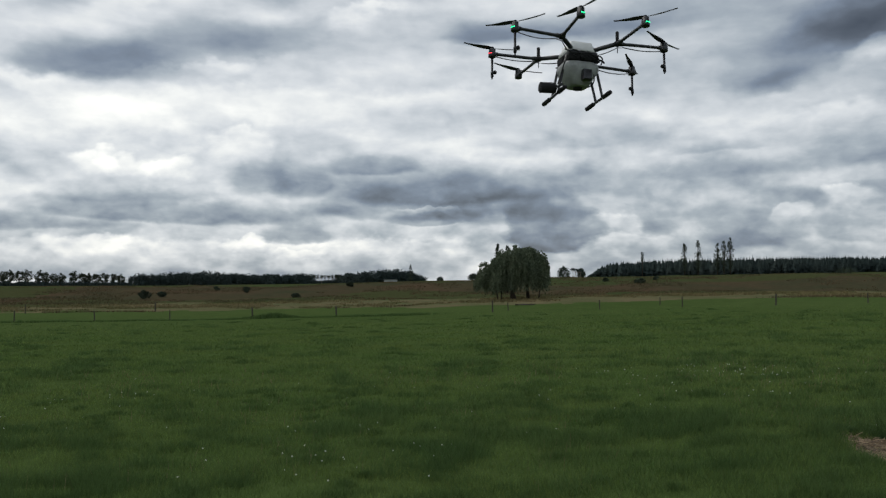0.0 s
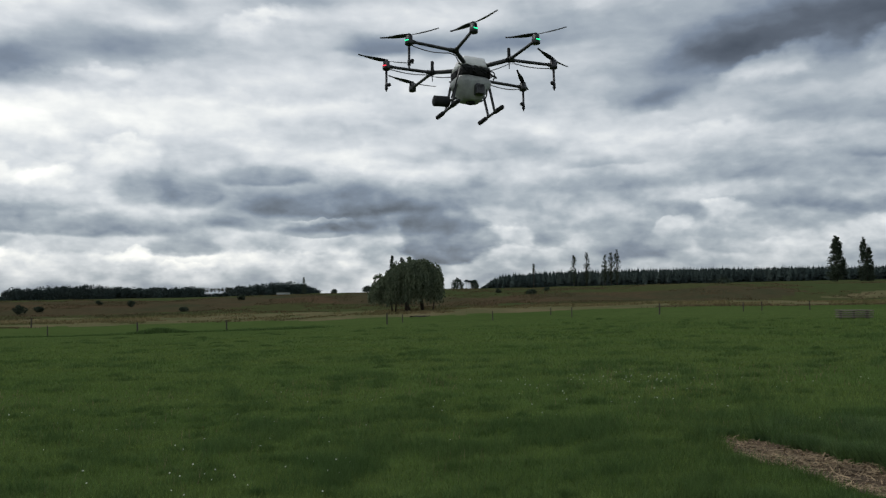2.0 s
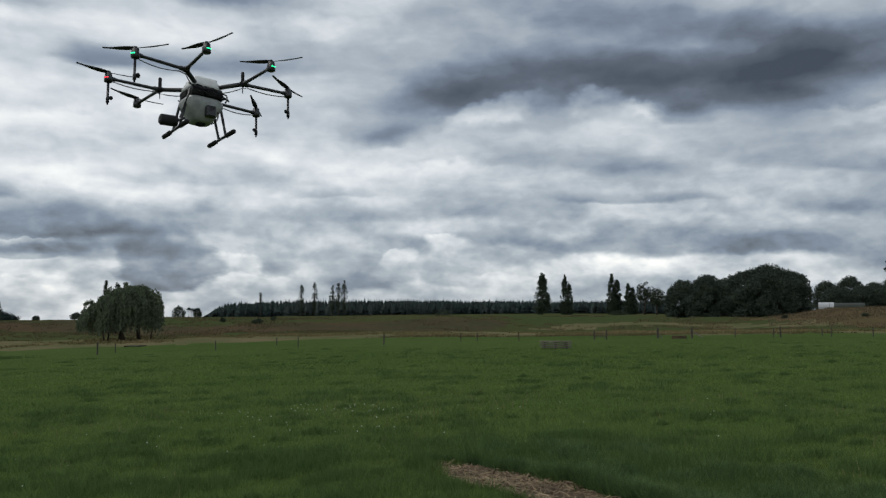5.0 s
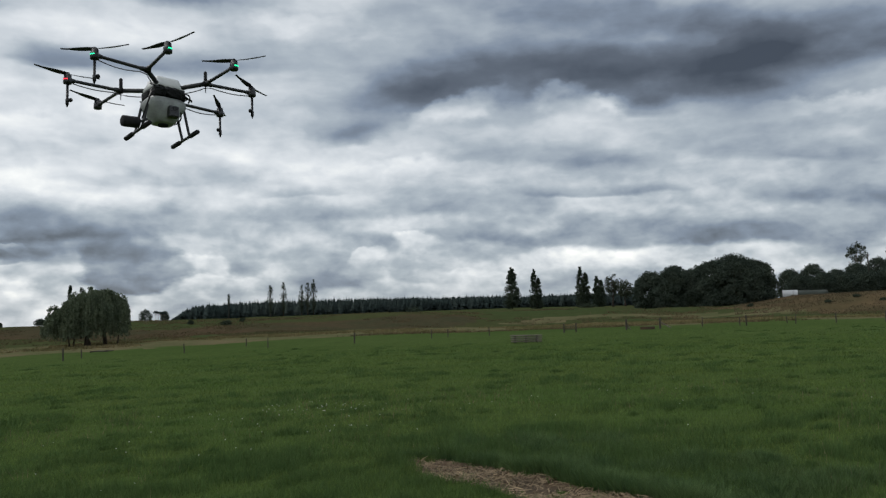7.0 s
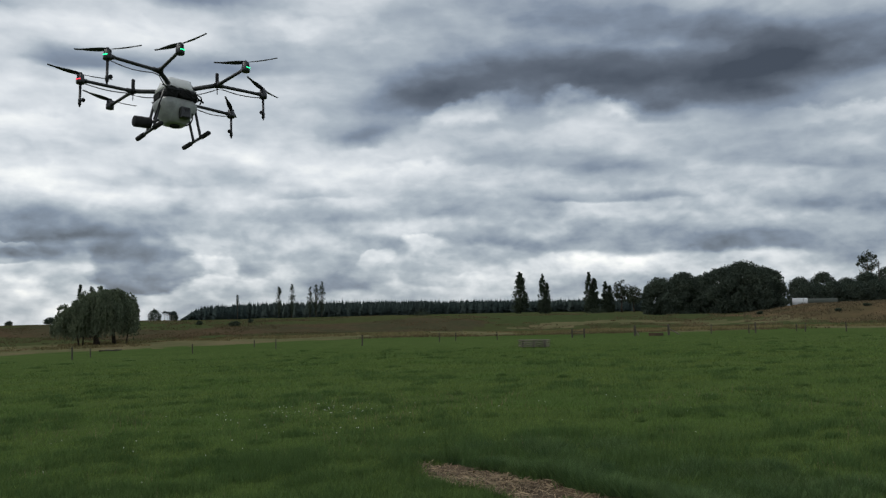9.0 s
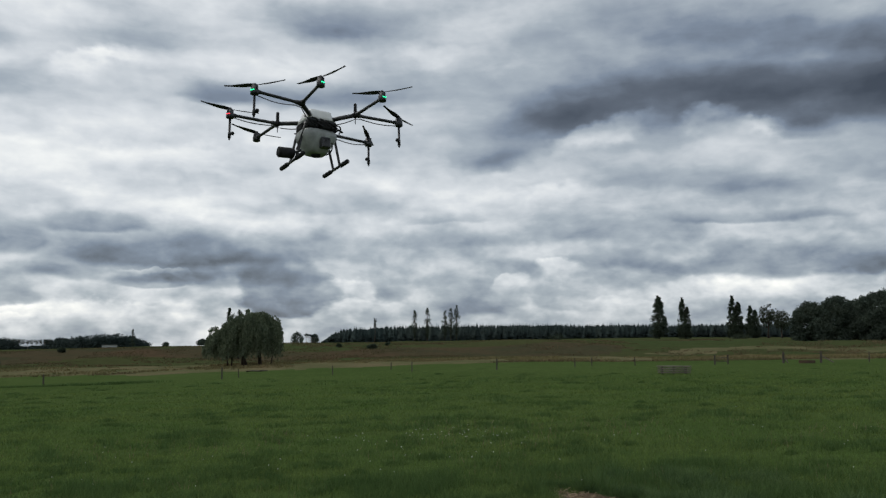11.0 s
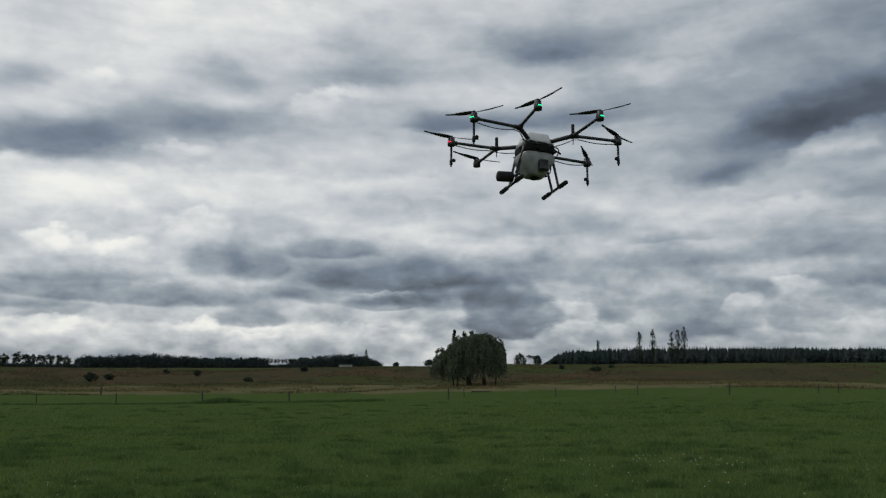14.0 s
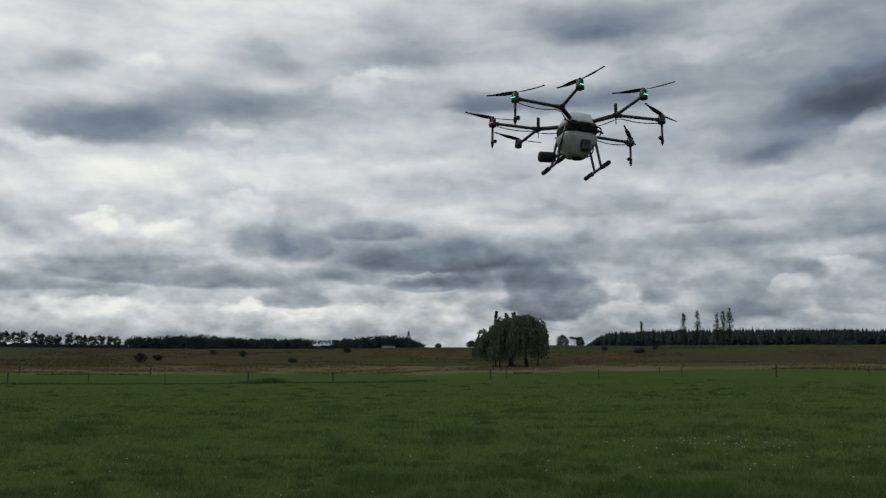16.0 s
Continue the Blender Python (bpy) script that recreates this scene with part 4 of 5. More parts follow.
wood("far_wood", "dark mixed wood on the far plain", -14.2, -8.8, 590, 650, [(-14.2, 0.6), (-11.5, 0.58), (-8.8, 0.6)], 120, 103, False, 6.5, PINE)
wood("far_copse", "dark rounded copse on the far plain", -7.1, -1.4, 580, 640, [(-7.1, 0.6), (-5.5, 0.72), (-4.0, 0.95), (-2.4, 0.85), (-1.4, 0.4)], 110, 104, False, 7.5, PINE)

rng = np.random.default_rng(77)
for k in range(15):
    b = -27.6 + 6.8 * k / 14 + rng.uniform(-0.12, 0.12)
    p = spot(b, 600 + rng.uniform(-15, 15))
    h = 1.7 + 600 * math.tan(radians(0.6 - 0.016 * (b + 27.2))) - p.z
    broad_tree("far_tree", p, h * rng.uniform(1.15, 1.4), h * rng.uniform(0.75, 1.05), "far grey-green open shelter tree on the plain", 200 + k, 1300, 0.8, GUM, 0.1, h * 0.13, "shelter row on the plain", openness=0.3)
for k in range(9):
    b = -8.9 + 1.9 * k / 8
    p = spot(b, 600)
    h = 1.7 + 600 * math.tan(radians(0.62)) - p.z
    broad_tree("far_tree", p, h, 3.0, "far thin pale-stemmed tree with sky between stems", 230 + k, 240, 0.6, GUM, 0.45, 1.0, "thin stemmed row on the plain", PALE_BARK, 0.3)

willow_tree(spot(4.76, 140), 8.7, 10.7, "large weeping willow with trailing grey-green strands by the fence", 301)
poplar_tree(spot(3.70, 178), 10.4, 1.9, "slim dark poplar standing behind the willow", 302, "poplars behind the willow")
poplar_tree(spot(4.38, 178), 10.0, 1.9, "slim dark poplar standing behind the willow", 303, "poplars behind the willow")

for b, top, wd, plumes, dist, seed in ((32.2, 3.48, 4.2, 1, 300, 311), (33.85, 3.33, 4.0, 2, 300, 312), (36.95, 3.39, 4.8, 2, 330, 313), (38.0, 2.76, 4.6, 2, 330, 314)):
    p = spot(b, dist)
    poplar_tree(p, 1.7 + dist * math.tan(radians(top)) - p.z, wd, "tall dark columnar poplar standing alone in the rough pasture", seed, "poplars on the rise", plumes, 15000)
for b, top, seed in ((15.98, 2.61, 321), (16.83, 2.79, 322), (18.02, 2.62, 323), (18.42, 2.76, 324), (18.82, 2.95, 325)):
    p = spot(b, 410)
    poplar_tree(p, 1.7 + 410 * math.tan(radians(top)) - p.z, 2.6, "tall ragged poplar rising above the pine plantation", seed, "ragged poplars before the pines", 1, 4500, 0.12, True)
p = spot(13.3, 410)
poplar_tree(p, 1.7 + 410 * math.tan(radians(2.1)) - p.z, 2.2, "thin sparse tree rising above the pine plantation", 326, "ragged poplars before the pines", 1, 1500, 0.6, True)
p = spot(-2.2, 575)
poplar_tree(p, 1.7 + 575 * math.tan(radians(1.28)) - p.z, 3.2, "single poplar at the end of the far copse", 327, "", 1, 2500)

for b, dist, top, wd, seed in ((41.4, 235, 2.85, 10.5, 331), (42.8, 230, 3.2, 11, 332), (43.9, 238, 2.95, 10, 333), (45.3, 227, 3.5, 13, 334), (46.6, 224, 3.75, 14.5, 335), (47.9, 229, 3.35, 11, 336)):
    p = spot(b, dist)
    broad_tree("broad_tree", p, 1.7 + dist * math.tan(radians(top)) - p.z, wd, "dense dark round-headed tree with foliage to the ground", seed, 30000, 0.55, LEAF, 0.02, wd * 0.1, "dense grove by the mound")
for b, dist, top, wd, seed in ((38.9, 320, 2.85, 7, 341), (39.7, 315, 2.5, 6, 342)):
    p = spot(b, dist)
    broad_tree("broad_tree", p, 1.7 + dist * math.tan(radians(top)) - p.z, wd, "flat-topped open tree beside the grove", seed, 2400, 0.6, GUM, 0.25, 1.2, "open trees by the grove", openness=0.3)
for b, top, wd, seed in ((49.9, 2.7, 8, 351), (51.2, 2.95, 9, 352), (52.5, 2.6, 9, 353), (53.7, 2.9, 9, 354), (54.8, 3.2, 9, 355), (56.1, 3.5, 10, 356), (57.5, 3.6, 10, 357), (59, 3.4, 10, 358), (50.5, 2.3, 9, 421), (51.9, 2.4, 9, 422), (53.1, 2.3, 9, 423), (54.3, 2.4, 9, 424), (55.5, 2.6, 9, 425), (56.8, 2.7, 9, 426)):
    dist = 262 if seed > 420 else 275
    p = spot(b, dist)
    broad_tree("broad_tree", p, 1.7 + dist * math.tan(radians(top)) - p.z, wd, "dark evergreen tree behind the brown mound", seed, 12000, 0.5, LEAF, 0.02, wd * 0.13, "trees behind the mound")
for b, top, wd, seed in ((53.75, 4.4, 7.5, 361), (56.0, 4.5, 7.5, 362)):
    p = spot(b, 284)
    broad_tree("gum_tree", p, 1.7 + 284 * math.tan(radians(top)) - p.z, wd, "tall gum tree with pale limbs and open crown", seed, 1900, 0.5, GUM, 0.52, 1.0, "gum trees", PALE_BARK, 0.45)

# lone trees and bushes on the bank
for b, d, top, wd, seed in ((8.15, 300, 1.13, 4.6, 371), (9.3, 320, 1.0, 3.2, 372), (-0.2, 430, 0.45, 3.4, 373), (2.05, 330, 0.66, 4.2, 374), (2.7, 260, 0.55, 2.6, 375)):
    p = spot(b, d)
    broad_tree("bank_tree", p, max(1.2, 1.7 + d * math.tan(radians(top)) - p.z), wd, "small dark lone tree on the skyline of the bank", seed, 1500, 0.5, LEAF, 0.05, wd * 0.16, "lone trees on the bank")
for k in range(4):
    p = spot(8.75 + 0.17 * k, 310)
    broad_tree("thin_pine", p, 1.7 + 310 * math.tan(radians(1.02 - 0.03 * k)) - p.z, 1.8, "thin bare-stemmed pine with a tuft on top", 380 + k, 160, 0.4, PINE, 0.72, 0.5, "thin pines on the bank", PALE_BARK, 0.4)


def bush(place, height, width, label, seed):
    rng = np.random.default_rng(seed)
    ob = thing("bush", Matrix.Translation(place), label, "bush", "bushes on the bank")
    part("stems", limbs(rng, height * 0.6, height * 0.03, width * 0.3, 5, 0.05), BARK, ob)
    pts = lobes_cloud(rng, 22, 55, np.array([width * 0.38, width * 0.38, height * 0.36]), np.array([0, 0, height * 0.48]), width * 0.17)
    part("foliage", crown_mesh("foliage", leaf_quads(rng, pts[pts[:, 2] > 0.02], 0.32), POPLAR), None, ob)


for b, d, h, wd, seed in ((-19.45, 172, 1.9, 2.6, 391), (-18.4, 176, 1.1, 1.9, 392), (-13.1, 185, 1.5, 1.7, 393), (-9.9, 168, 0.9, 1.9, 394), (-6.3, 200, 1.3, 2.0, 395), (-15, 195, 1.0, 1.6, 396), (10.9, 196, 0.9, 1.6, 397), (13.1, 190, 1.1, 2.6, 398), (14.2, 200, 0.8, 1.8, 399), (25.5, 300, 1.6, 9.5, 400), (37.2, 270, 1.2, 6.0, 401), (47.5, 205, 0.7, 1.6, 402), (52.0, 190, 0.5, 1.5, 403), (53.6, 196, 0.5, 1.8, 404), (55, 188, 0.45, 1.4, 405)):
    bush(spot(b, d), h, wd, "low dark scrub bush on the rough bank", seed)


# ---- farm things ----
def fence_post(bearing, distance, height, thick, lean, seed):
    rng = np.random.default_rng(seed)
    bm = bmesh.new()
    r = thick / 2
    tube(bm, [(0, 0, -0.25), (0.008, 0, height * 0.3), (-0.004, 0.01, height * 0.7), (0, 0.008, height - 0.03), (0, 0.008, height)], [r * 1.08, r, r * 0.97, r * 0.93, r * 0.7], 10)
    ob = new("fence_post", bm_mesh("fence_post", bm, TIMBER))
    ob.matrix_basis = Matrix.Translation(spot(bearing, distance)) @ pose(0, 0, 0, lean, rng.uniform(-2, 2), rng.uniform(0, 90))
    tagged(ob, "weathered grey wooden fence post in the pasture", "fence post", "field fence posts")


k = 0
for b, d, h in ((-31.5, 95, 1.2), (-26.9, 95, 1.2), (-22.4, 95, 1.2), (-17.9, 95, 1.15), (-12.7, 95, 1.25), (-7.2, 95, 1.25), (3.35, 95, 1.3), (10.5, 96, 1.05), (15.8, 97, 1.15), (21.5, 96, 1.25), (26.7, 98, 1.05), (-26.3, 120, 1.2), (-18.8, 122, 1.25), (4.4, 99, 0.95), (14.4, 104, 0.9), (27.8, 100, 1.0), (30.6, 100, 1.0), (44.5, 103, 1.15), (46.8, 103, 1.0), (47.2, 102, 1.25), (50.1, 104, 1.05), (52.4, 104, 1.15), (55.1, 104, 1.2), (57.5, 104, 1.2), (49.6, 108, 0.9)):
    fence_post(b, d, h, 0.17 if h > 1.2 else 0.12, 1.5 * math.sin(k * 2.3), 500 + k)
    k += 1


def strainer(bearing, distance, side):
    """Gate strainer: stout post with a slanting stay."""
    p = spot(bearing, distance)
    ob = thing("strainer_post", Matrix.Translation(p) @ pose(0, 0, 0, 0, 0, -bearing), "stout strainer post with a slanting timber stay", "fence post", "gate posts")
    bm = bmesh.new()
    tube(bm, [(0, 0, -0.3), (0, 0, 1.2), (0, 0, 1.25)], [0.13, 0.12, 0.09], 10)
    part("post", bm, TIMBER, ob)
    bm = bmesh.new()
    tube(bm, [(0.08 * side, 0, 0.75), (1.3 * side, 0, 0.02)], 0.06, 8)
    part("stay", bm, BOARD, ob)


strainer(39.7, 102, 0.35)
strainer(41.85, 102, 1)


def field_gate(left, right, distance):
    a, b = spot(left, distance), spot(right, distance)
    ob = thing("field_gate", Matrix.Translation(a), "small timber rail gate between two posts", "gate")
    span = b - a
    for name, x in (("gate_post", Vector((0, 0, 0))), ("gate_post", span)):
        bm = bmesh.new()
        tube(bm, [x + Vector((0, 0, -0.2)), x + Vector((0, 0, 1.1))], [0.09, 0.08], 9)
        part(name, bm, TIMBER, ob)
    for z in (0.35, 0.75):
        bm = bmesh.new()
        tube(bm, [Vector((0, 0, z)), span + Vector((0, 0, z))], 0.035, 7)
        part("rail", bm, TIMBER, ob)


field_gate(35.6, 36.4, 100)


def water_trough():
    p = spot(41.05, 100)
    ob = thing("water_trough", Matrix.Translation(p) @ pose(0, 0, 0, 0, 0, -41), "low rusty brown trough lying beside the strainer post", "trough")
    bm = bmesh.new()
    for x in (-0.8, 0.8):
        box(bm, (x, 0, 0.17), (0.04, 0.5, 0.34), 0.01)
    for y in (-0.25, 0.25):
        box(bm, (0, y, 0.17), (1.56, 0.04, 0.34), 0.01)
    box(bm, (0, 0, 0.05), (1.54, 0.44, 0.04), 0.01)
    part("basin", bm, RUST, ob)


water_trough()


def board_stack():
    """Stack of old boards on bearers, out in the field."""
    rng = np.random.default_rng(61)
    p = spot(33.05, 63)
    ob = thing("board_stack", Matrix.Translation(p) @ pose(0, 0, 0, 0, 0, -33 + 4), "low stack of weathered grey boards in the grass", "timber stack")
    z = 0.02
    for layer in range(4):
        for x in (-0.8, 0.0, 0.8):
            bm = bmesh.new()
            box(bm, (x, 0, z + 0.035), (0.1, 1.1, 0.07), 0.008)
            part("bearer", bm, TIMBER, ob)
        z += 0.07
        for j in range(5):
            bm = bmesh.new()
            box(bm, (rng.uniform(-0.06, 0.06), -0.46 + 0.23 * j, z + 0.035), (2.15 + rng.uniform(-0.12, 0.12), 0.2, 0.066), 0.008, pose(0, 0, 0, 0, 0, rng.uniform(-1.0, 1.0)))
            part("board", bm, BOARD, ob)
        z += 0.072


board_stack()


def fallen_branch():
    p = spot(5.6, 112)
    bm = bmesh.new()
    tube(bm, [(-1.4, 0, 0.12), (-0.5, 0.1, 0.2), (0.5, 0, 0.16), (1.3, 0.1, 0.24)], [0.1, 0.09, 0.08, 0.04], 8)
    tube(bm, [(0.2, 0.05, 0.17), (0.8, -0.3, 0.34)], [0.05, 0.02], 6)
    ob = new("fallen_branch", bm_mesh("fallen_branch", bm, TIMBER, True))
    ob.matrix_basis = Matrix.Translation(p)
    tagged(ob, "dark fallen willow branch lying in the grass", "branch")


fallen_branch()


def far_shed():
    """Long low farm building on the plain."""
    p = spot(-3.55, 560)
    ob = thing("far_shed", Matrix.Translation(p) @ pose(0, 0, 0, 0, 0, 4), "long low white farm shed far off on the plain", "shed")
    bm = bmesh.new()
    box(bm, (0, 0, 0.6), (8.5, 4.0, 1.2))
    part("wall", bm, ROOF_WHITE, ob)
    bm = bmesh.new()
    v = [bm.verts.new(q) for q in ((-4.5, -2.3, 1.22), (4.5, -2.3, 1.22), (4.5, 0, 1.8), (-4.5, 0, 1.8), (-4.5, 2.3, 1.22), (4.5, 2.3, 1.22))]
    for f in ((0, 1, 2, 3), (3, 2, 5, 4), (0, 3, 4), (1, 5, 2), (0, 4, 5, 1)):
        bm.faces.new([v[i] for i in f])
    part("roof", bm, SHADE_NET, ob)


far_shed()


def utility_pole():
    p = spot(54.35, 262)
    h = 1.7 + 262 * math.tan(radians(3.55)) - p.z
    ob = thing("utility_pole", Matrix.Translation(p), "thin grey utility pole rising above the trees", "pole")
    bm = bmesh.new()
    tube(bm, [(0, 0, -0.5), (0, 0, h * 0.5), (0, 0, h)], [0.17, 0.15, 0.12], 8)
    part("pole", bm, TIMBER, ob)
    bm = bmesh.new()
    box(bm, (0, 0, h - 0.6), (1.6, 0.1, 0.1), 0.01)
    part("crossarm", bm, TIMBER, ob)


utility_pole()


def tunnel_house():
    """Rounded plastic tunnel and a netted one behind the mound."""
    p = spot(50.4, 236)
    base = p.z - 0.2
    top = 1.7 + 236 * math.tan(radians(1.42))
    h = top - base
    ob = thing("tunnel_house", Matrix.Translation((p.x, p.y, base)) @ pose(0, 0, 0, 0, 0, -50), "white plastic tunnel house with dark netted bay behind the mound", "shed")
    for name, x0, x1, mat, hh in (("white_end", -4.0, -0.4, ROOF_WHITE, h), ("netted_bay", -0.36, 6.6, SHADE_NET, h * 0.9)):
        bm = bmesh.new()
        arcs = []
        for x in (x0, x1):
            arcs.append([bm.verts.new((x + (0 if name == "netted_bay" else 0.0), 3.0 * math.cos(math.pi * i / 14), hh * math.sin(math.pi * i / 14) ** 0.75)) for i in range(15)])
        for i in range(14):
            bm.faces.new((arcs[0][i], arcs[0][i + 1], arcs[1][i + 1], arcs[1][i]))
        for a in arcs:
            bm.faces.new(a)
        part(name, bm, mat, ob)
    for k in range(5):
        bm = bmesh.new()
        x = -4.02 + k * 2.6
        tube(bm, [(x, 3.04 * math.cos(math.pi * i / 14), (h + 0.04) * max(0, math.sin(math.pi * i / 14)) ** 0.75) for i in range(15)], 0.04, 6)
        part("hoop", bm, TIMBER, ob)


tunnel_house()


# ---- the spraying drone ----
def build_drone():
    drone = thing("spraying_drone", pose(1.196, 7.452, 3.771, -6.9, 2.7, 15.74), "black eight-rotor spraying drone with white tank, hovering", "drone")
    R = 0.757
    spin = dict(A=0, B=137, C=111, D=135, E=29, F=50, G=26, H=10)
    motor_at = {n: Vector((R * math.cos(radians(157.5 + 45 * i)), R * math.sin(radians(157.5 + 45 * i)), 0)) for i, n in enumerate("ABCDEFGH")}

    # white top cover
    bm = bmesh.new()
    box(bm, (0, 0, -0.004), (0.27, 0.26, 0.112), 0.03)
    for v in bm.verts:
        if v.co.z > 0:
            v.co.x *= 0.8
            v.co.y *= 0.8
    part("top_cover", bm, SHELL, drone, "glossy white moulded cover", True)
    # frame deck and electronics under the cover
    bm = bmesh.new()
    box(bm, (0, 0, -0.065), (0.27, 0.27, 0.025), 0.006)
    part("centre_plate", bm, CARBON, drone)
    for x, y, sx, sy, sz in ((-0.085, -0.09, 0.10, 0.08, 0.06), (0.045, -0.105, 0.12, 0.07, 0.06), (0.125, -0.05, 0.07, 0.10, 0.06), (0.02, 0.08, 0.2, 0.1, 0.06), (-0.13, 0.03, 0.05, 0.12, 0.06)):
        bm = bmesh.new()
        box(bm, (x, y, -0.105), (sx, sy, sz), 0.008)
        part("electronics_box", bm, RUBBER, drone)
    # loose cables looped over the electronics
    for x, drop, reach, thick in ((-0.12, -0.045, 0.16, 0.006), (-0.05, -0.06, 0.175, 0.008), (0.03, -0.04, 0.17, 0.006), (0.09, -0.07, 0.165, 0.007), (0.15, -0.05, 0.13, 0.009)):
        bm = bmesh.new()
        tube(bm, [(x - 0.05, -reach * 0.75, -0.05), (x - 0.03, -reach, -0.075), (x, -reach * 1.04, -0.09 + drop * 0.6), (x + 0.04, -reach, -0.08 + drop), (x + 0.06, -reach * 0.8, -0.1 + drop * 0.5)], thick, 6)
        part("cable", bm, RUBBER, drone)
    # tank: wide at the shoulder, drawn in below
    bm = bmesh.new()
    rings = []
    for z, sx, sy in ((-0.135, 0.12, 0.10), (-0.145, 0.155, 0.13), (-0.17, 0.172, 0.145), (-0.205, 0.172, 0.145), (-0.26, 0.138, 0.12), (-0.30, 0.112, 0.102), (-0.338, 0.09, 0.086), (-0.348, 0.06, 0.06)):
        ring = []
        for k in range(28):
            a = 2 * math.pi * k / 28
            c, s = math.cos(a), math.sin(a)
            ring.append(bm.verts.new((sx * math.copysign(abs(c) ** 0.55, c), sy * math.copysign(abs(s) ** 0.55, s), z)))
        rings.append(ring)
    for a, b in zip(rings, rings[1:]):
        for k in range(28):
            bm.faces.new((a[k], b[k], b[(k + 1) % 28], a[(k + 1) % 28]))
    bm.faces.new(rings[0])
    bm.faces.new(rings[-1][::-1])
    bmesh.ops.recalc_face_normals(bm, faces=bm.faces)
    tank = part("tank", bm, TANK, drone, "milky white liquid tank", True)
    bm = bmesh.new()
    box(bm, (0.022, -0.14, -0.275), (0.085, 0.06, 0.10), 0.012)
    part("sensor_box", bm, DARK_GLASS, tank, "square black radar sensor")
    bm = bmesh.new()
    tube(bm, [(0, 0, -0.345), (0, 0, -0.36), (0, 0, -0.363)], [0.045, 0.04, 0.03], 14)
    part("drain_cap", bm, RUBBER, tank, smooth=True)
    bm = bmesh.new()
    tube(bm, [(-0.05, 0.02, -0.128), (-0.05, 0.02, -0.10)], [0.045, 0.045], 14)
    part("filler_cap", bm, RUBBER, tank, smooth=True)
    # pump drum beside the skid
    bm = bmesh.new()
    tube(bm, [(-0.385, -0.06, -0.405), (-0.378, -0.06, -0.405), (-0.245, -0.06, -0.395), (-0.238, -0.06, -0.395)], [0.038, 0.047, 0.047, 0.036], 20)
    pump = part("pump", bm, RUBBER, drone, "black cylindrical pump", True)
    bm = bmesh.new()
    tube(bm, [(-0.25, -0.06, -0.395), (-0.17, -0.06, -0.35)], 0.012, 8)
    part("bracket", bm, CARBON, pump)

    # booms fork into two arms each
    for first, second, a in (("B", "C", 225), ("D", "E", 315), ("F", "G", 45), ("H", "A", 135)):
        u = Vector((math.cos(radians(a)), math.sin(radians(a)), 0))
        joint = u * 0.37 + Vector((0, 0, -0.005))
        bm = bmesh.new()
        tube(bm, [u * 0.10 + Vector((0, 0, -0.035)), u * 0.2 + Vector((0, 0, -0.02)), joint], [0.021, 0.02, 0.019], 12)
        boom = part("boom", bm, CARBON, drone, smooth=True)
        bm = bmesh.new()
        bmesh.ops.create_uvsphere(bm, u_segments=14, v_segments=8, radius=0.034, matrix=Matrix.Translation(joint) @ Matrix.Diagonal((1, 1, 0.75, 1)))
        part("fork", bm, RUBBER, boom, smooth=True)
        for n in (first, second):
            end = motor_at[n]
            bm = bmesh.new()
            tube(bm, [joint, joint.lerp(end, 0.12), joint.lerp(end, 0.14), joint.lerp(end, 0.86), joint.lerp(end, 0.88), end], [0.02, 0.02, 0.0145, 0.0135, 0.018, 0.02], 10)
            part("arm", bm, CARBON, drone, smooth=True)
            # drooping hose along the arm
            bm = bmesh.new()
            start = u * 0.14 + Vector((0, 0, -0.08))
            mid = joint + Vector((0, 0, -0.03))
            pts = []
            for i in range(13):
                t = i / 12
                q = start.lerp(mid, t * 2.4) if t < 0.4167 else mid.lerp(end * 0.95 + Vector((0, 0, -0.03)), (t - 0.4167) / 0.5833)
                q.z += -0.014 * abs(math.sin(2 * math.pi * t)) * (1.5 if n in "BF" else 1)
                pts.append(q)
            if n in "ABEF":
                tube(bm, pts, 0.0045, 6)
                part("hose", bm, HOSE, drone, smooth=True)
            else:
                bm.free()
        if a in (315, 135):
            bm = bmesh.new()
            tube(bm, [joint, joint + Vector((0, 0, 0.03)), joint + Vector((0, 0, 0.105)), joint + Vector((0, 0, 0.112))], [0.012, 0.015, 0.015, 0.01], 12)
            part("antenna", bm, RUBBER, drone, smooth=True)
            bm = bmesh.new()
            tube(bm, [joint + Vector((0, 0, -0.01)), joint + Vector((0, 0, -0.085))], [0.005, 0.0035], 6)
            part("pin", bm, CARBON, drone)
    # motors, propellers, nozzles
    for n, p in motor_at.items():
        bm = bmesh.new()
        tube(bm, [p + Vector((0, 0, z)) for z in (-0.034, -0.03, 0.012, 0.014, 0.045, 0.05)], [0.027, 0.035, 0.035, 0.03, 0.03, 0.02], 18)
        motor = part("motor", bm, CARBON, drone, smooth=True)
        if n in "ABCD":
            away = Vector((p.x, p.y, 0)).normalized()
            if n in "AB":
                away = Vector((-0.75, -0.66, 0)) if n == "A" else Vector((-0.8, -0.6, 0))
            else:
                away = Vector((0.12, -1, 0)).normalized()
            turn = away.to_track_quat("X", "Z").to_matrix().to_4x4()
            bm = bmesh.new()
            for s in (-0.0125, 0.0, 0.0125):
                box(bm, p + away * 0.034 + turn.to_3x3() @ Vector((0, s, 0)) + Vector((0, 0, -0.002)), (0.008, 0.011, 0.008), 0.002, turn)
            part("status_light", bm, RED_LIGHT if n == "A" else GREEN_LIGHT, motor, "lit red lamp" if n == "A" else "lit green lamp")
        hub = Matrix.Translation(p + Vector((0, 0, 0.055))) @ pose(0, 0, 0, 0, 0, spin[n])
        bm = bmesh.new()
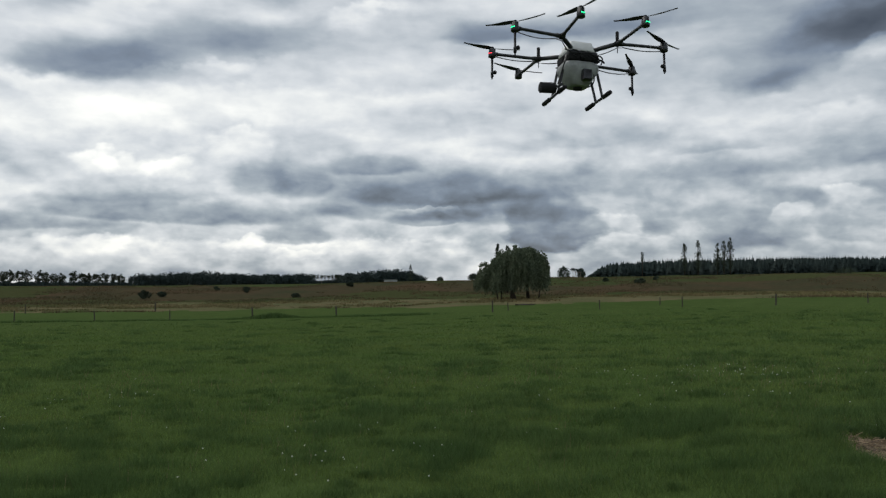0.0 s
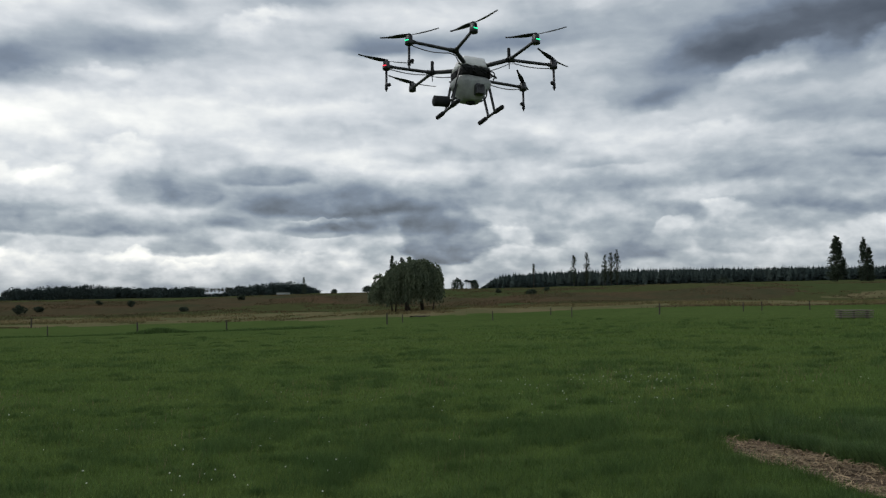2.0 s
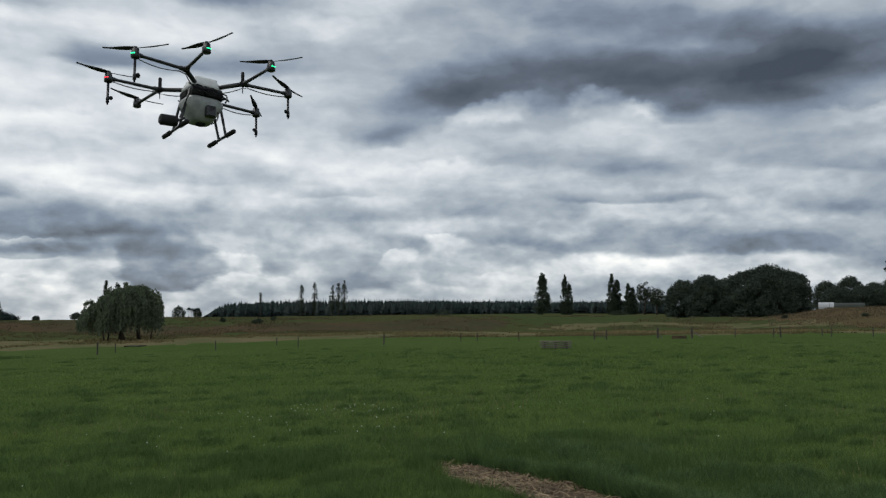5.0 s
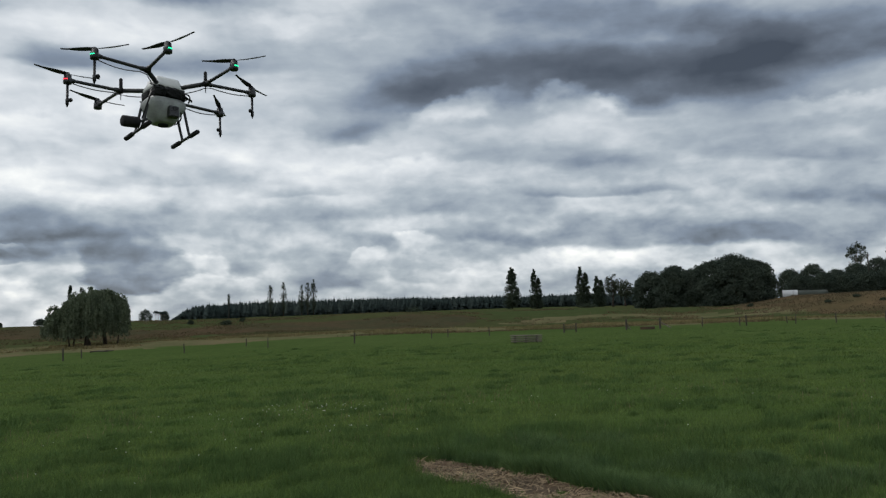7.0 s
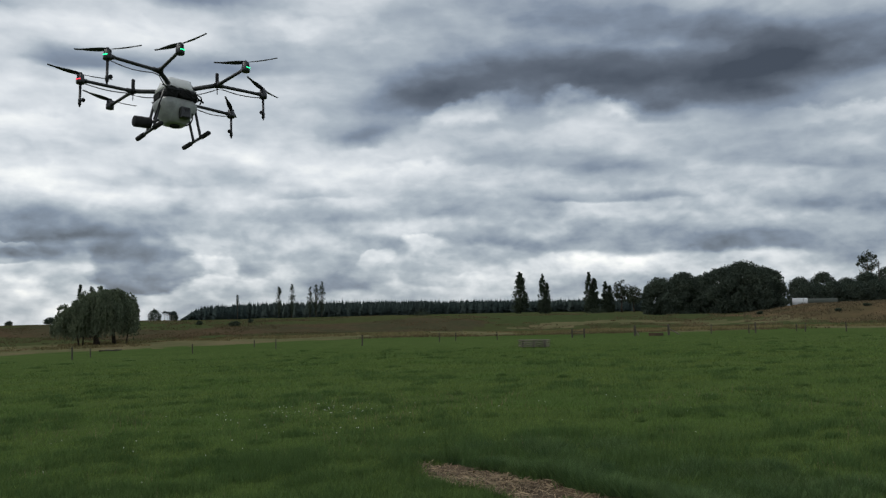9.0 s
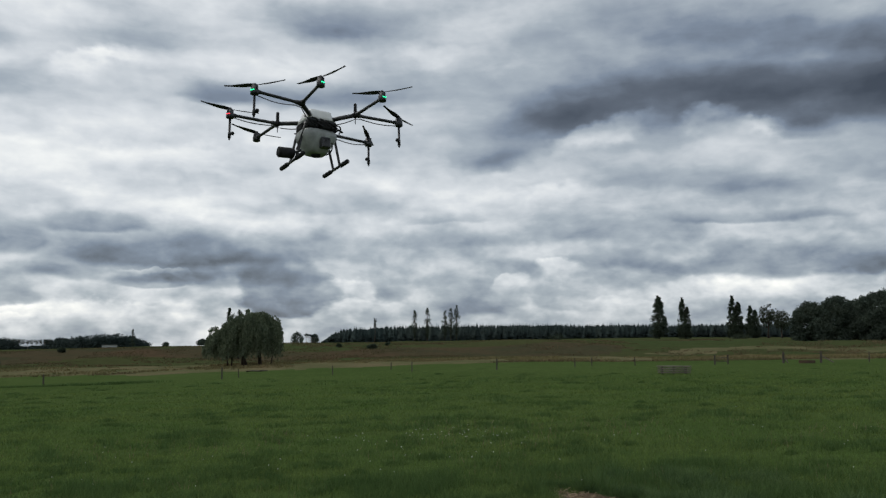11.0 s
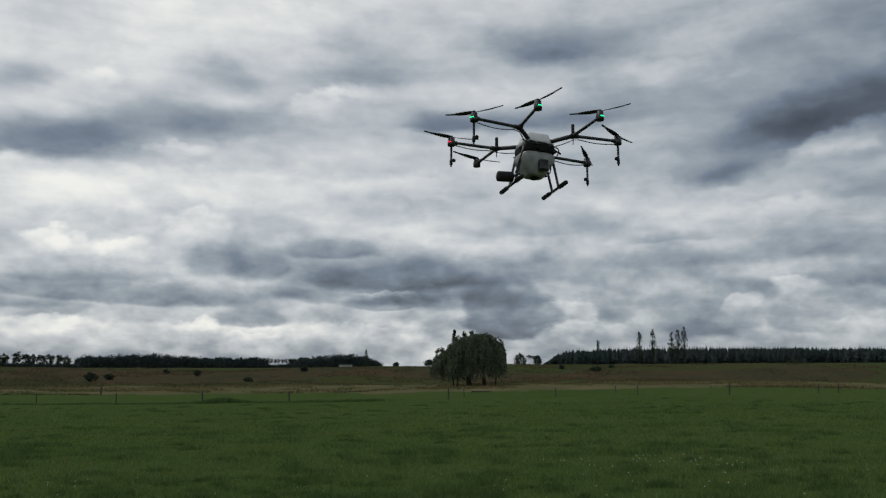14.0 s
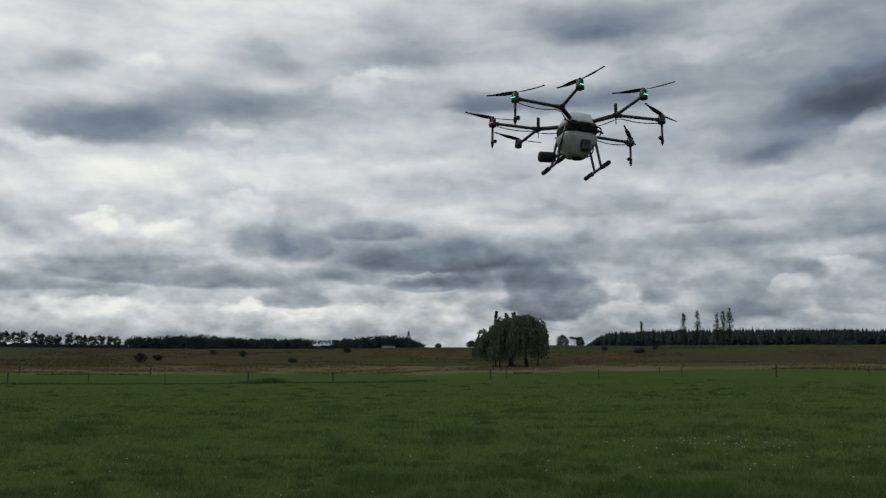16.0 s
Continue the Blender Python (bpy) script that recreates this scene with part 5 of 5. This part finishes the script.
        tube(bm, [(0, 0, -0.008), (0, 0, 0.01)], [0.018, 0.014], 12)
        prop = part("propeller", bm, RUBBER, drone, at=hub)
        for side in (0, 180):
            bm = bmesh.new()
            low, high = [], []
            for i in range(11):
                t = i / 10
                r = 0.012 + 0.255 * t
                c = 0.008 + 0.014 * math.sin(math.pi * min(1, t * 1.15 + 0.12)) ** 0.8 * (1 - 0.55 * t)
                tw = radians(24 - 18 * t)
                z = 0.018 * t * t
                low.append((r, -c * math.cos(tw) * 0.9, z - c * math.sin(tw)))
                high.append((r, c * math.cos(tw) * 1.1, z + c * math.sin(tw)))
            up = [[bm.verts.new(Vector(q) + Vector((0, 0, 0.0022))) for q in side_pts] for side_pts in (low, high)]
            dn = [[bm.verts.new(Vector(q) - Vector((0, 0, 0.0022))) for q in side_pts] for side_pts in (low, high)]
            for i in range(10):
                bm.faces.new((up[0][i], up[0][i + 1], up[1][i + 1], up[1][i]))
                bm.faces.new((dn[0][i], dn[1][i], dn[1][i + 1], dn[0][i + 1]))
                bm.faces.new((up[0][i], dn[0][i], dn[0][i + 1], up[0][i + 1]))
                bm.faces.new((up[1][i], up[1][i + 1], dn[1][i + 1], dn[1][i]))
            bm.faces.new((up[0][10], dn[0][10], dn[1][10], up[1][10]))
            part("blade", bm, CARBON, prop, at=pose(0, 0, 0, 0, 0, side))
        if n in "ABEF":
            bm = bmesh.new()
            tube(bm, [p + Vector((0, 0, z)) for z in (-0.03, -0.17, -0.172, -0.195, -0.197)], [0.011, 0.0105, 0.014, 0.014, 0.008], 10)
            stem = part("nozzle_stem", bm, CARBON, drone, smooth=True)
            bm = bmesh.new()
            tube(bm, [p + Vector((0, 0, z)) for z in (-0.19, -0.215, -0.218, -0.24)], [0.012, 0.015, 0.010, 0.005], 10)
            part("nozzle", bm, RUBBER, stem, smooth=True)
            bm = bmesh.new()
            q = p + Vector((0.024 if n in "AB" else -0.024, -0.008, -0.175))
            bmesh.ops.create_uvsphere(bm, u_segments=10, v_segments=6, radius=0.018, matrix=Matrix.Translation(q))
            part("check_valve", bm, RUBBER, stem, smooth=True)
    # landing gear
    for x in (-1, 1):
        bm = bmesh.new()
        tube(bm, [(0.213 * x, y, -0.432) for y in (-0.20, 0.26)], 0.0125, 10)
        skid = part("skid", bm, CARBON, drone, smooth=True)
        for y0, y1 in ((-0.215, -0.06), (0.12, 0.275)):
            bm = bmesh.new()
            tube(bm, [(0.213 * x, y0, -0.432), (0.213 * x, y0 + 0.01, -0.432), (0.213 * x, y1 - 0.01, -0.432), (0.213 * x, y1, -0.432)], [0.014, 0.02, 0.02, 0.014], 12)
            part("foam_grip", bm, RUBBER, skid, smooth=True)
        for y in (-0.055, 0.075):
            bm = bmesh.new()
            tube(bm, [(0.125 * x, y * 1.1, -0.07), (0.165 * x, y * 1.05, -0.22), (0.21 * x, y, -0.42), (0.213 * x, y, -0.432)], [0.012, 0.0115, 0.0115, 0.016], 10)
            part("leg", bm, CARBON, drone, smooth=True)
    # hoses looped round the deck
    for pts in ([(0.10, -0.14, -0.10), (0.16, -0.17, -0.08), (0.20, -0.13, -0.10), (0.18, -0.10, -0.15)],
                [(-0.09, -0.14, -0.10), (-0.03, -0.19, -0.085), (0.05, -0.19, -0.085), (0.10, -0.15, -0.10)],
                [(-0.12, -0.11, -0.09), (-0.18, -0.13, -0.14), (-0.19, -0.11, -0.24), (-0.22, -0.07, -0.36)],
                [(0.05, -0.10, -0.37), (0.09, -0.14, -0.36), (0.10, -0.15, -0.31), (0.08, -0.16, -0.27)]):
        fine = []
        q = [Vector(v) for v in pts]
        for i in range(13):
            t = i / 12
            fine.append(q[0] * (1 - t) ** 3 + q[1] * 3 * t * (1 - t) ** 2 + q[2] * 3 * t * t * (1 - t) + q[3] * t ** 3)
        bm = bmesh.new()
        tube(bm, fine, 0.006, 7)
        part("hose", bm, RUBBER, drone, smooth=True)
    return drone


build_drone()
